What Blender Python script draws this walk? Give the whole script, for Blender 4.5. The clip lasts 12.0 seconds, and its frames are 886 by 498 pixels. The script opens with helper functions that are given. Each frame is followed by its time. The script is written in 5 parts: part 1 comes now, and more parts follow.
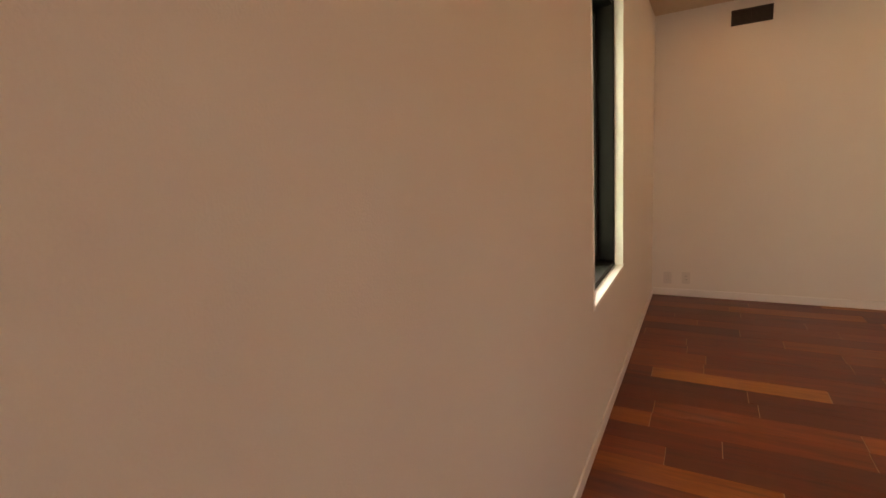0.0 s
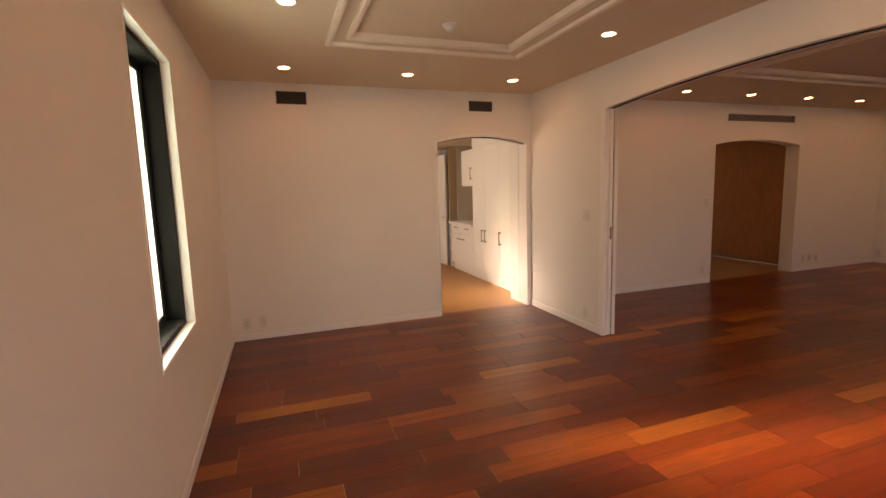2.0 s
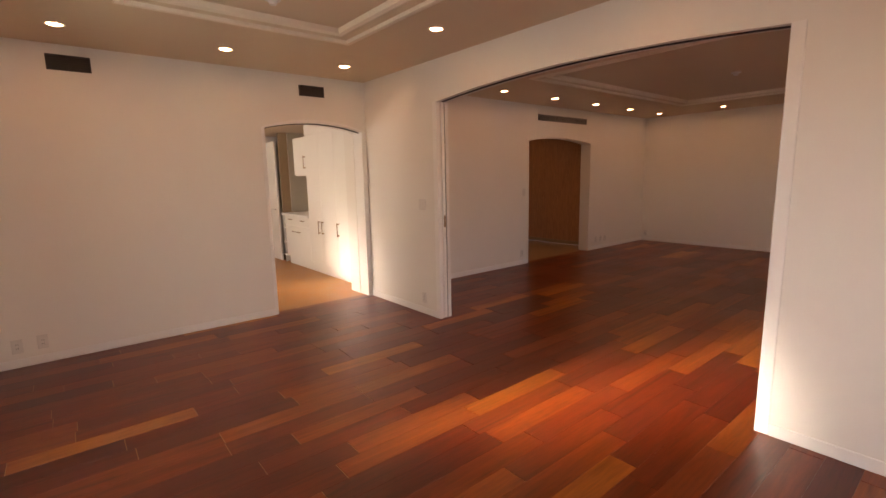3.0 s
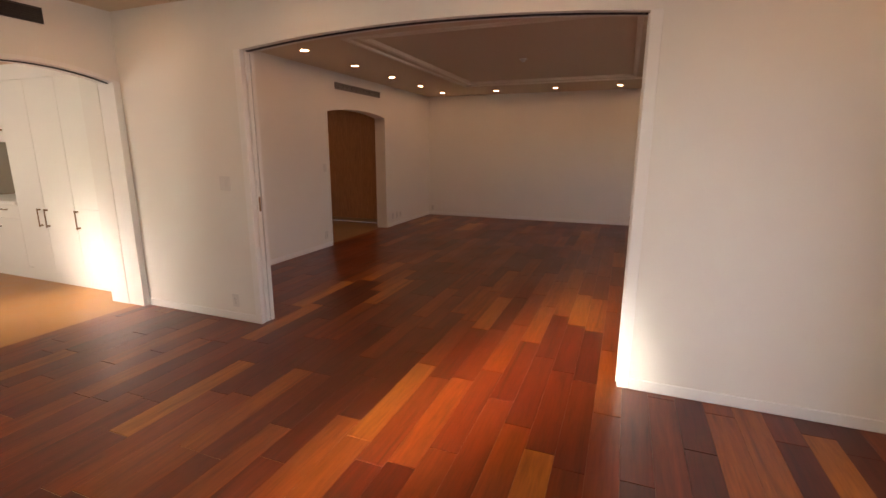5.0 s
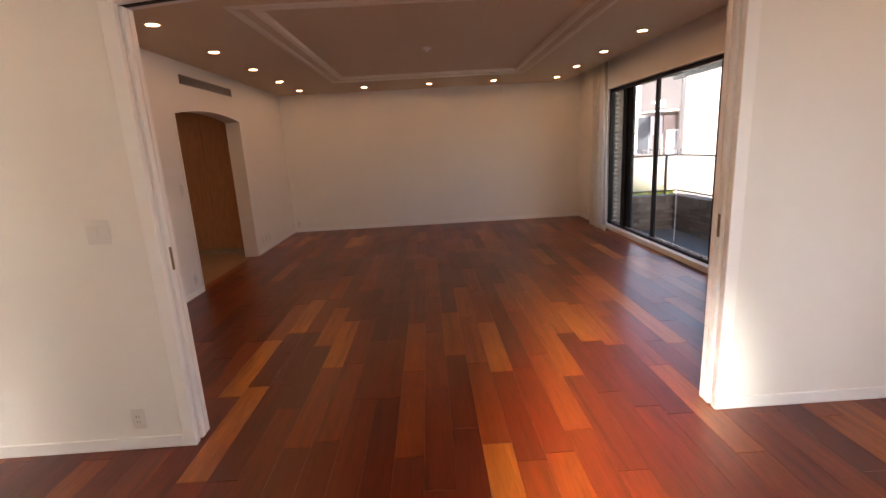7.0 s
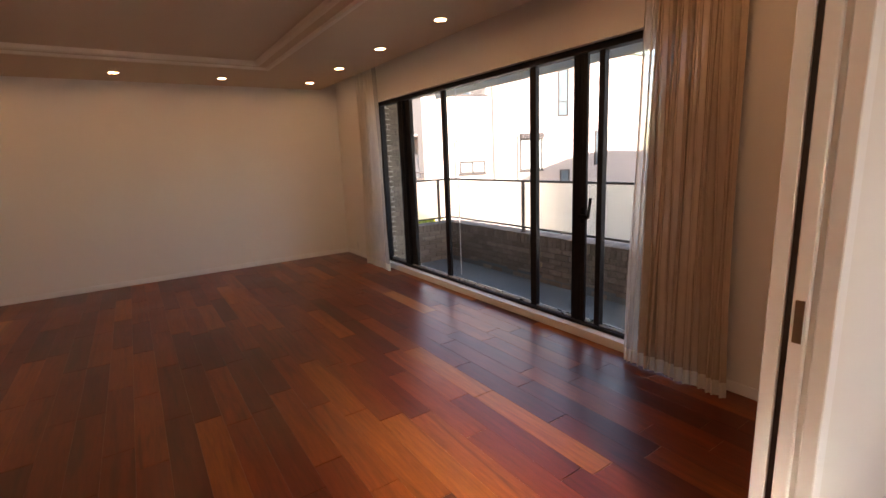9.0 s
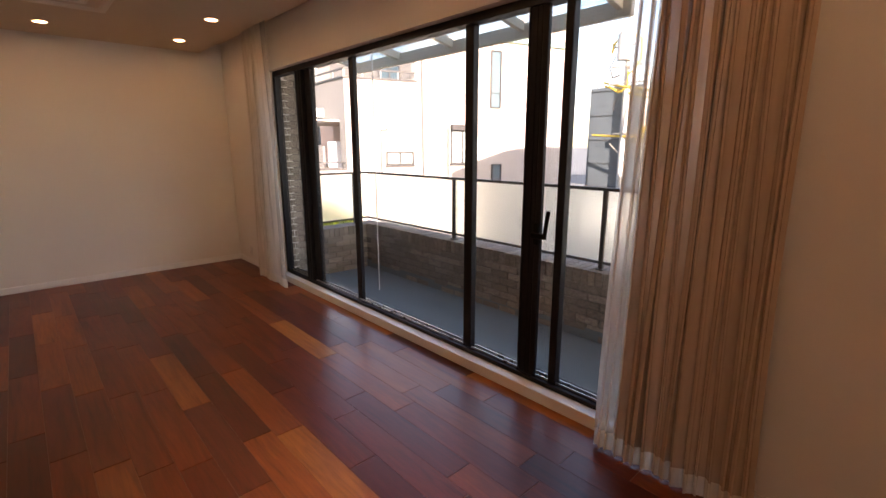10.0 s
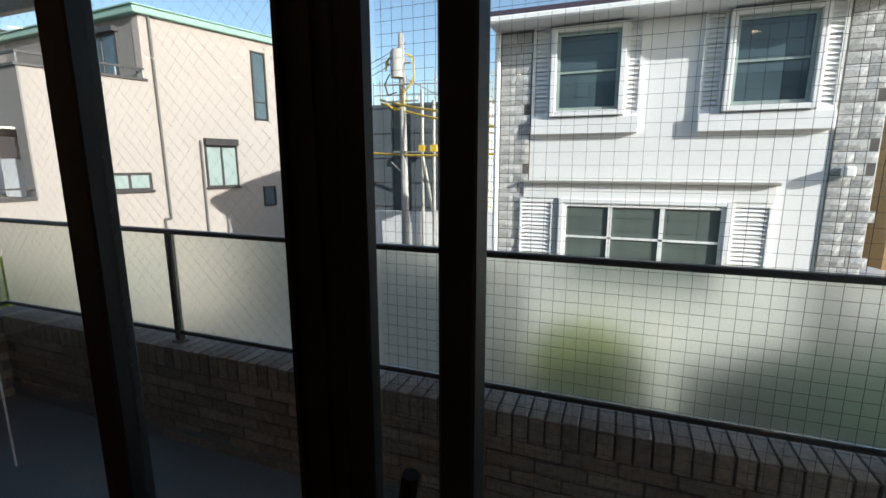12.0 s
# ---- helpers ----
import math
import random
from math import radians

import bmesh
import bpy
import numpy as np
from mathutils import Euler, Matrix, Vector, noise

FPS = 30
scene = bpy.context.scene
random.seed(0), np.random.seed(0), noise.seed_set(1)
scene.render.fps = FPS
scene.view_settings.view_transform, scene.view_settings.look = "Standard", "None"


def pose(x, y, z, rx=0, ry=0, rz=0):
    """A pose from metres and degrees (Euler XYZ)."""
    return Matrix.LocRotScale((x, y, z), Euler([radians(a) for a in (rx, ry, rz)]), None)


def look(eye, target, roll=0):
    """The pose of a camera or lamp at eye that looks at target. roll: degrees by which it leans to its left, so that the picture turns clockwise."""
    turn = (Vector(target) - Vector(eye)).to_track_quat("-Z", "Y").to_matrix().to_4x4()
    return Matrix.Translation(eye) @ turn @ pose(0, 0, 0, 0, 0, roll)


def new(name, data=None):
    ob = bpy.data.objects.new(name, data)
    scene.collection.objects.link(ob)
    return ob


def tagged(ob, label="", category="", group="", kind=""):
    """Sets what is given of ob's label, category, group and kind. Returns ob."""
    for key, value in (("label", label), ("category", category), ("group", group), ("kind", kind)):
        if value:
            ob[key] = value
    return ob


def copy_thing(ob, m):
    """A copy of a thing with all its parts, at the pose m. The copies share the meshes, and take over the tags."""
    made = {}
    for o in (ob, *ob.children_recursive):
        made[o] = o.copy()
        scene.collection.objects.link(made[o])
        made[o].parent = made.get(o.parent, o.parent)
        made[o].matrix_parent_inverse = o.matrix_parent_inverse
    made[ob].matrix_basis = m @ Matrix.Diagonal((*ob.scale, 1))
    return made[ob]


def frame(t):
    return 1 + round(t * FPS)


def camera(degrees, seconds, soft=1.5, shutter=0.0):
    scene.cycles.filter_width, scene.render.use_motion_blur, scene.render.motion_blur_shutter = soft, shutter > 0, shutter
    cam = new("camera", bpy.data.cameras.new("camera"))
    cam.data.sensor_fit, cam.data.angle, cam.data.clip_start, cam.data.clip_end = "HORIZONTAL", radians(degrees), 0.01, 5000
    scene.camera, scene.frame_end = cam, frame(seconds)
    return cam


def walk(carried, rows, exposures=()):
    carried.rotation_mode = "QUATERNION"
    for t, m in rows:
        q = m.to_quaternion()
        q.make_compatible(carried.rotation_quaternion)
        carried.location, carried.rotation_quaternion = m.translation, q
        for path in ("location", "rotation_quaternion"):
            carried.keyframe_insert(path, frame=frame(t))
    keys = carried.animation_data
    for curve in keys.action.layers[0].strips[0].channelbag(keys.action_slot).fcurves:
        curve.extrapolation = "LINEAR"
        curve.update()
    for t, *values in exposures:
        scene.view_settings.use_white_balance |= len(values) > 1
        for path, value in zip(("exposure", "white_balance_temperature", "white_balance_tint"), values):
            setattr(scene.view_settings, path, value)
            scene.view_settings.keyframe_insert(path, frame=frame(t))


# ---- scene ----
cam = camera(88.0, 12.0)
PATH = [
    (0, (0.094, 0.337, 1.436), (-0.889, 2.04, 1.071), -4.1),
    (0.5, (0.125, 0.259, 1.526), (-0.344, 2.168, 1.165), -3.1),
    (1, (0.172, 0.189, 1.535), (0.147, 2.164, 1.222), -2.1),
    (1.5, (0.211, 0.166, 1.532), (0.541, 2.12, 1.258), -1.6),
    (2, (0.209, 0.169, 1.504), (0.867, 2.04, 1.245), -1.7),
    (2.5, (0.23, 0.183, 1.506), (1.185, 1.918, 1.224), -1.6),
    (3, (0.231, 0.209, 1.489), (1.484, 1.735, 1.175), -1.2),
    (3.5, (0.263, 0.271, 1.478), (1.781, 1.529, 1.139), -0.8),
    (5.5, (0.262, 1.416, 1.477), (2.109, 2.039, 1.03), 0.2),
    (6, (0.357, 1.818, 1.503), (2.235, 2.334, 1.046), -0.3),
    (6.5, (0.595, 2.187, 1.485), (2.525, 2.455, 1.037), -1.8),
    (7, (0.907, 2.487, 1.51), (2.859, 2.445, 1.076), -3.2),
    (7.5, (1.325, 2.668, 1.496), (3.248, 2.311, 1.08), -3.6),
    (9.5, (3.24, 2.08, 1.501), (4.767, 0.855, 1.091), -1.4),
    (10, (3.648, 1.6, 1.494), (5.087, 0.281, 1.058), -0.1),
    (10.5, (4.059, 1.114, 1.509), (5.41, -0.3, 1.088), 0.6),
    (11, (4.399, 0.686, 1.533), (5.64, -0.829, 1.128), 0.6),
    (11.5, (4.703, 0.282, 1.547), (5.725, -1.393, 1.161), 0.2),
    (12, (4.887, -0.056, 1.54), (5.589, -1.893, 1.174), -0.1),
]
walk(cam, [(t, look(eye, target, roll)) for t, eye, target, roll in PATH],
     [(0.0, 1.92, 9300, 32), (1.0, 1.97, 9000, 34), (2.5, 2.12, 8400, 38), (3.5, 2.17, 7500, 33), (5.5, 2.17, 7250, 30), (6.5, 2.36, 7050, 30), (7.5, 2.56, 6600, 25), (9.5, 2.32, 7300, 28), (10.5, 2.36, 7300, 26), (11.0, 1.95, 6700, 16), (11.5, 0.86, 6350, 12), (12.0, 0.44, 6050, 9)])


# ---- world and large lights ----
SUN_DIR = Vector((0.84, -0.298, -0.286)).normalized()
sun_data = bpy.data.lights.new("sun", "SUN")
sun_data.energy, sun_data.angle, sun_data.color = 5.0, radians(0.5), (1.0, 0.95, 0.88)
sun = new("sun", sun_data)
sun.matrix_world = look((0, 0, 30), Vector((0, 0, 30)) + SUN_DIR)

world = bpy.data.worlds.new("sky")
scene.world = world
world.use_nodes = True
wn = world.node_tree
sky = wn.nodes.new("ShaderNodeTexSky")
sky.sky_type, sky.sun_disc = "NISHITA", False
sky.sun_elevation = math.asin(-SUN_DIR.z)
sky.sun_rotation = math.atan2(-SUN_DIR.x, -SUN_DIR.y)
wn.links.new(sky.outputs[0], wn.nodes["Background"].inputs[0])
wn.nodes["Background"].inputs[1].default_value = 0.15


def area_lamp(name, eye, target, w, h, power, colour, spread=180):
    d = bpy.data.lights.new(name, "AREA")
    d.shape, d.size, d.size_y, d.energy, d.color, d.spread = "RECTANGLE", w, h, power, colour, radians(spread)
    ob = new(name, d)
    ob.matrix_world = look(eye, target)
    return ob


# daylight that the obscured west panes and the unseen openings scatter inward
area_lamp("window_light_west", (-0.40, 2.86, 1.35), (3.08, 1.62, 0.0), 0.42, 0.9, 5.8, (0.96, 1.0, 0.86), 21)
area_lamp("window_light_west_sky", (-0.395, 2.87, 1.50), (2.0, 2.2, 1.2), 0.60, 1.3, 2.1, (0.92, 0.96, 1.0))
area_lamp("window_light_kitchen_sun", (0.13, 7.15, 1.62), (3.25, 5.70, 0.05), 0.8, 0.8, 1.5, (1.0, 0.95, 0.86), 26)
# fill lamp at the assumed, unseen kitchen window, added to brighten the kitchen
area_lamp("window_light_kitchen", (0.13, 7.10, 1.58), (3.2, 7.3, 1.2), 0.95, 1.1, 6.0, (1.0, 0.97, 0.93))
area_lamp("window_light_dining", (1.35, -0.46, 0.85), (2.2, 2.0, 0.0), 1.9, 1.3, 1.9, (0.92, 0.95, 1.0), 140)


# ---- materials ----
def material(name):
    m = bpy.data.materials.new(name)
    m.use_nodes = True
    nt = m.node_tree
    return m, nt, nt.nodes["Principled BSDF"]


def node(nt, kind, **values):
    n = nt.nodes.new("ShaderNode" + kind)
    for key, value in values.items():
        n.inputs[key.replace("_", " ")].default_value = value
    return n


def ramp(nt, fac, stops):
    r = nt.nodes.new("ShaderNodeValToRGB")
    while len(r.color_ramp.elements) < len(stops):
        r.color_ramp.elements.new(0.5)
    for e, (p, c) in zip(r.color_ramp.elements, stops):
        e.position, e.color = p, (*c, 1)
    nt.links.new(fac, r.inputs[0])
    return r


def world_coords(nt, scale):
    g = nt.nodes.new("ShaderNodeNewGeometry")
    v = nt.nodes.new("ShaderNodeVectorMath")
    v.operation = "MULTIPLY"
    v.inputs[1].default_value = scale
    nt.links.new(g.outputs["Position"], v.inputs[0])
    return v.outputs[0], g


def surface(name, colour, rough=0.5, metal=0.0, vary=0.12, scale=3.0, fine=90.0, bump=0.15, spec=0.5, coat=0.0, stretch=(1, 1, 1)):
    """Paint, metal, stone: two scales of tone and a fine relief."""
    m, nt, p = material(name)
    co, _ = world_coords(nt, stretch)
    big = node(nt, "TexNoise", Scale=scale, Detail=4.0)
    small = node(nt, "TexNoise", Scale=fine, Detail=3.0)
    for n in (big, small):
        nt.links.new(co, n.inputs["Vector"])
    mix = nt.nodes.new("ShaderNodeMath")
    mix.operation = "MULTIPLY_ADD"
    nt.links.new(small.outputs[0], mix.inputs[0])
    mix.inputs[1].default_value = 0.35
    nt.links.new(big.outputs[0], mix.inputs[2])
    lo = tuple(c * (1 - vary) for c in colour)
    hi = tuple(min(1, c * (1 + vary)) for c in colour)
    r = ramp(nt, mix.outputs[0], [(0.35, lo), (1.0, hi)])
    nt.links.new(r.outputs[0], p.inputs["Base Color"])
    p.inputs["Metallic"].default_value = metal
    p.inputs["Specular IOR Level"].default_value = spec
    p.inputs["Coat Weight"].default_value = coat
    rr = node(nt, "MapRange", From_Min=0.3, From_Max=0.75, To_Min=rough * 0.85, To_Max=min(1, rough * 1.15))
    nt.links.new(big.outputs[0], rr.inputs[0])
    nt.links.new(rr.outputs[0], p.inputs["Roughness"])
    if bump:
        b = node(nt, "Bump", Strength=bump, Distance=0.004)
        nt.links.new(small.outputs[0], b.inputs["Height"])
        nt.links.new(b.outputs[0], p.inputs["Normal"])
    return m


def emitter(name, colour, strength):
    m, nt, p = material(name)
    p.inputs["Base Color"].default_value = (*colour, 1)
    p.inputs["Emission Color"].default_value = (*colour, 1)
    p.inputs["Emission Strength"].default_value = strength
    return m


def plank_wood(name, source, tones, rough, grain_axis=0, gloss=0.5, figure=1.0):
    """Lacquered boards: tone by piece, long grain, fine pores."""
    m, nt, p = material(name)
    stretch = [26.0, 26.0, 26.0]
    stretch[grain_axis] = 2.2
    co, g = world_coords(nt, stretch)
    if source == "object":
        rnd = nt.nodes.new("ShaderNodeObjectInfo").outputs["Random"]
    else:
        rnd = g.outputs["Random Per Island"]
    off = nt.nodes.new("ShaderNodeVectorMath")
    off.operation = "MULTIPLY_ADD"
    off.inputs[1].default_value = (37, 91, 13)
    nt.links.new(rnd, off.inputs[0])
    nt.links.new(co, off.inputs[2])
    grain = node(nt, "TexNoise", Scale=0.45, Detail=3.0, Roughness=0.5, Distortion=1.2)
    nt.links.new(off.outputs[0], grain.inputs["Vector"])
    pores = node(nt, "TexNoise", Scale=2.6, Detail=6.0, Roughness=0.62, Distortion=0.5)
    nt.links.new(off.outputs[0], pores.inputs["Vector"])
    tone = ramp(nt, rnd, tones)
    shade = ramp(nt, grain.outputs[0], [(0.27, (0.50, 0.40, 0.34)), (0.42, (0.88, 0.86, 0.84)), (0.56, (1.0, 1.0, 1.0)), (0.74, (1.22, 1.27, 1.2))])
    fine = ramp(nt, pores.outputs[0], [(0.3, (0.76, 0.70, 0.66)), (0.5, (1.0, 1.0, 1.0)), (0.7, (1.18, 1.22, 1.2))])
    mul = nt.nodes.new("ShaderNodeMix")
    mul.data_type, mul.blend_type = "RGBA", "MULTIPLY"
    mul.inputs[0].default_value = figure
    nt.links.new(tone.outputs[0], mul.inputs[6])
    nt.links.new(shade.outputs[0], mul.inputs[7])
    mul2 = nt.nodes.new("ShaderNodeMix")
    mul2.data_type, mul2.blend_type = "RGBA", "MULTIPLY"
    mul2.inputs[0].default_value = 1.0
    nt.links.new(mul.outputs[2], mul2.inputs[6])
    nt.links.new(fine.outputs[0], mul2.inputs[7])
    nt.links.new(mul2.outputs[2], p.inputs["Base Color"])
    wear = node(nt, "TexNoise", Scale=1.7, Detail=4.0)
    plain, _ = world_coords(nt, (1, 1, 1))
    nt.links.new(plain, wear.inputs["Vector"])
    rr = node(nt, "MapRange", From_Min=0.3, From_Max=0.7, To_Min=rough * 0.88, To_Max=rough * 1.12)
    nt.links.new(wear.outputs[0], rr.inputs[0])
    nt.links.new(rr.outputs[0], p.inputs["Roughness"])
    p.inputs["Specular IOR Level"].default_value = gloss
    b = node(nt, "Bump", Strength=0.02, Distance=0.0006)
    nt.links.new(pores.outputs[0], b.inputs["Height"])
    nt.links.new(b.outputs[0], p.inputs["Normal"])
    return m


def clear_glass(name, tint=(0.97, 0.985, 0.98)):
    m, nt, p = material(name)
    nt.nodes.remove(p)
    t = nt.nodes.new("ShaderNodeBsdfTransparent")
    t.inputs[0].default_value = (*tint, 1)
    g = node(nt, "BsdfGlossy", Roughness=0.0)
    f = node(nt, "LayerWeight", Blend=0.5)
    pw = nt.nodes.new("ShaderNodeMath")
    pw.operation = "POWER"
    pw.inputs[1].default_value = 5.0
    nt.links.new(f.outputs["Facing"], pw.inputs[0])
    fr = node(nt, "MapRange", To_Min=0.022, To_Max=0.8)
    nt.links.new(pw.outputs[0], fr.inputs[0])
    mx = nt.nodes.new("ShaderNodeMixShader")
    nt.links.new(fr.outputs[0], mx.inputs[0])
    nt.links.new(t.outputs[0], mx.inputs[1])
    nt.links.new(g.outputs[0], mx.inputs[2])
    nt.links.new(mx.outputs[0], nt.nodes["Material Output"].inputs[0])
    return m


def frosted_glass(name, tint, rough, cloud=0.35):
    m, nt, p = material(name)
    p.inputs["Base Color"].default_value = (*tint, 1)
    p.inputs["Transmission Weight"].default_value = 1.0
    p.inputs["Roughness"].default_value = rough
    p.inputs["IOR"].default_value = 1.25
    co, _ = world_coords(nt, (1, 1, 1))
    n = node(nt, "TexNoise", Scale=70.0, Detail=2.0)
    nt.links.new(co, n.inputs["Vector"])
    b = node(nt, "Bump", Strength=0.25, Distance=0.004)
    nt.links.new(n.outputs[0], b.inputs["Height"])
    nt.links.new(b.outputs[0], p.inputs["Normal"])
    tr = nt.nodes.new("ShaderNodeBsdfTranslucent")
    tr.inputs[0].default_value = (*tint, 1)
    mx = nt.nodes.new("ShaderNodeMixShader")
    mx.inputs[0].default_value = cloud
    nt.links.new(p.outputs[0], mx.inputs[1])
    nt.links.new(tr.outputs[0], mx.inputs[2])
    nt.links.new(mx.outputs[0], nt.nodes["Material Output"].inputs[0])
    return m


def sheer_cloth(name, colour, open_part, through_part=0.45):
    m, nt, p = material(name)
    nt.nodes.remove(p)
    d = nt.nodes.new("ShaderNodeBsdfDiffuse")
    t = nt.nodes.new("ShaderNodeBsdfTranslucent")
    o = nt.nodes.new("ShaderNodeBsdfTransparent")
    co, _ = world_coords(nt, (1, 1, 0.15))
    n = node(nt, "TexNoise", Scale=40.0, Detail=3.0)
    nt.links.new(co, n.inputs["Vector"])
    r = ramp(nt, n.outputs[0], [(0.3, tuple(c * 0.88 for c in colour)), (0.7, colour)])
    for s in (d, t):
        nt.links.new(r.outputs[0], s.inputs[0])
    a = nt.nodes.new("ShaderNodeMixShader")
    a.inputs[0].default_value = through_part
    nt.links.new(d.outputs[0], a.inputs[1])
    nt.links.new(t.outputs[0], a.inputs[2])
    b = nt.nodes.new("ShaderNodeMixShader")
    b.inputs[0].default_value = open_part
    nt.links.new(a.outputs[0], b.inputs[1])
    nt.links.new(o.outputs[0], b.inputs[2])
    nt.links.new(b.outputs[0], nt.nodes["Material Output"].inputs[0])
    return m


WALL = surface("wall_paper", (0.78, 0.75, 0.70), 0.85, vary=0.025, scale=1.2, fine=260, bump=0.14, spec=0.25)
# off-white ceiling; the tan carries the warm bounce light in its colour
CEIL = surface("bounce_tinted_ceiling_paper", (0.66, 0.54, 0.40), 0.9, vary=0.025, scale=1.2, fine=240, bump=0.12, spec=0.2)
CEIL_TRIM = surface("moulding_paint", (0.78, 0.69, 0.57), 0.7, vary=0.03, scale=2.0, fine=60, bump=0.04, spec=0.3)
TRIM = surface("white_gloss_paint", (0.82, 0.80, 0.77), 0.38, vary=0.03, scale=2.0, fine=60, bump=0.04)
CABINET = surface("white_lacquer", (0.80, 0.78, 0.73), 0.35, vary=0.03, scale=2.0, fine=40, bump=0.02)
BLACK = surface("black_anodised", (0.008, 0.0075, 0.007), 0.6, metal=0.0, vary=0.2, scale=5, fine=120, bump=0.05, spec=0.12)
BRONZE = surface("brown_black_frame", (0.010, 0.011, 0.014), 0.5, metal=0.0, vary=0.2, scale=5, fine=120, bump=0.05, spec=0.25)
CHROME = surface("brushed_metal", (0.55, 0.53, 0.50), 0.3, metal=1.0, vary=0.1, scale=9, fine=140, bump=0.05)
BRASS = surface("bronze_metal", (0.30, 0.20, 0.12), 0.35, metal=1.0, vary=0.1, scale=9, fine=140, bump=0.05)
PLASTIC = surface("white_plastic", (0.68, 0.65, 0.61), 0.4, vary=0.02, scale=9, fine=80, bump=0.0)
DARK = surface("dark_slot", (0.03, 0.026, 0.024), 0.6, vary=0.2, scale=9, fine=80, bump=0.1)
VENT = surface("bronze_grille", (0.055, 0.045, 0.04), 0.45, metal=0.4, vary=0.15, scale=9, fine=80, bump=0.05)
VENT_PALE = surface("grey_grille", (0.28, 0.26, 0.25), 0.45, metal=0.5, vary=0.1, scale=9, fine=80, bump=0.05)
LAMP = emitter("lamp_glow", (1.0, 0.59, 0.275), 17.0)
TONES = [(0.0, (0.080, 0.0085, 0.0022)), (0.30, (0.122, 0.0155, 0.0030)), (0.62, (0.176, 0.0285, 0.0042)), (0.84, (0.235, 0.0500, 0.0064)), (0.96, (0.31, 0.085, 0.010)), (1.0, (0.42, 0.145, 0.020))]
PLANK = plank_wood("red_hardwood", "object", TONES, 0.33, gloss=0.55)
PLANK_REST = plank_wood("red_hardwood_rest", "island", TONES, 0.33, gloss=0.55)
SUBFLOOR = surface("pale_joint", (0.42, 0.27, 0.15), 0.8, vary=0.2, scale=8, fine=90)
KITCHEN_FLOOR = surface("cork_tile", (0.44, 0.195, 0.055), 0.38, vary=0.14, scale=6, fine=140, bump=0.1)
HALL_FLOOR = surface("tan_stone_tile", (0.36, 0.24, 0.14), 0.35, vary=0.14, scale=4, fine=60, bump=0.1)
HALL_WOOD = plank_wood("honey_veneer", "object", [(0.0, (0.46, 0.235, 0.12)), (1.0, (0.48, 0.25, 0.13))], 0.4, grain_axis=2, figure=0.15)
SPLASH = surface("grey_beige_panel", (0.42, 0.37, 0.29), 0.4, vary=0.06, scale=3, fine=40, bump=0.03)
NICHE = surface("tan_panel", (0.34, 0.24, 0.14), 0.5, vary=0.08, scale=3, fine=40, bump=0.05)
GLASS = clear_glass("clear_glass")
OBSCURE = frosted_glass("obscure_glass", (0.58, 0.74, 0.66), 0.55, 0.45)
RAIL_GLASS = frosted_glass("frosted_rail_glass", (0.96, 0.98, 0.90), 0.33, 0.06)
CANOPY_GLASS = frosted_glass("canopy_glass", (0.80, 0.92, 0.93), 0.15, 0.25)
# near curtain: off-white cloth, its shade and warm lamplight put into the brown
CLOTH_SHADED = sheer_cloth("shaded_sheer_curtain", (0.56, 0.44, 0.33), 0.02, 0.06)
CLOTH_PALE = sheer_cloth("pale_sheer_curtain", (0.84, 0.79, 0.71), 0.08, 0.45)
CLOTH_THIN = sheer_cloth("sheer_curtain_edge", (0.86, 0.83, 0.78), 0.45)
HEM = sheer_cloth("curtain_hem", (0.86, 0.80, 0.70), 0.02)


def brick_mat(name, source, tones, rough=0.8):
    m, nt, p = material(name)
    co, g = world_coords(nt, (1, 1, 1))
    rnd = nt.nodes.new("ShaderNodeObjectInfo").outputs["Random"] if source == "object" else g.outputs["Random Per Island"]
    tone = ramp(nt, rnd, tones)
    n = node(nt, "TexNoise", Scale=45.0, Detail=5.0)
    nt.links.new(co, n.inputs["Vector"])
    shade = ramp(nt, n.outputs[0], [(0.3, (0.7, 0.7, 0.7)), (0.7, (1.2, 1.2, 1.2))])
    mul = nt.nodes.new("ShaderNodeMix")
    mul.data_type, mul.blend_type = "RGBA", "MULTIPLY"
    mul.inputs[0].default_value = 1.0
    nt.links.new(tone.outputs[0], mul.inputs[6])
    nt.links.new(shade.outputs[0], mul.inputs[7])
    nt.links.new(mul.outputs[2], p.inputs["Base Color"])
    p.inputs["Roughness"].default_value = rough
    b = node(nt, "Bump", Strength=0.4, Distance=0.006)
    nt.links.new(n.outputs[0], b.inputs["Height"])
    nt.links.new(b.outputs[0], p.inputs["Normal"])
    return m


BRICK_TONES = [(0.0, (0.180, 0.152, 0.123)), (0.5, (0.230, 0.197, 0.164)), (1.0, (0.295, 0.258, 0.213))]
BRICK = brick_mat("tan_brick", "object", BRICK_TONES)
BRICK_REST = brick_mat("tan_brick_rest", "island", BRICK_TONES)
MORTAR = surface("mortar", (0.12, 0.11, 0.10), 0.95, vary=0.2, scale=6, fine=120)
SOFFIT_WOOD = surface("brown_soffit_board", (0.20, 0.145, 0.10), 0.7, vary=0.2, scale=3, fine=50, stretch=(0.2, 1, 1))
SHEET = surface("grey_deck_sheet", (0.125, 0.155, 0.165), 0.6, vary=0.15, scale=2.5, fine=70, bump=0.1)
STEEL_DARK = surface("dark_rail_steel", (0.06, 0.058, 0.055), 0.4, metal=0.5, vary=0.15, scale=6, fine=90, bump=0.05)
CANOPY_PAINT = surface("cream_steel", (0.62, 0.56, 0.45), 0.45, vary=0.08, scale=3, fine=60, bump=0.05)


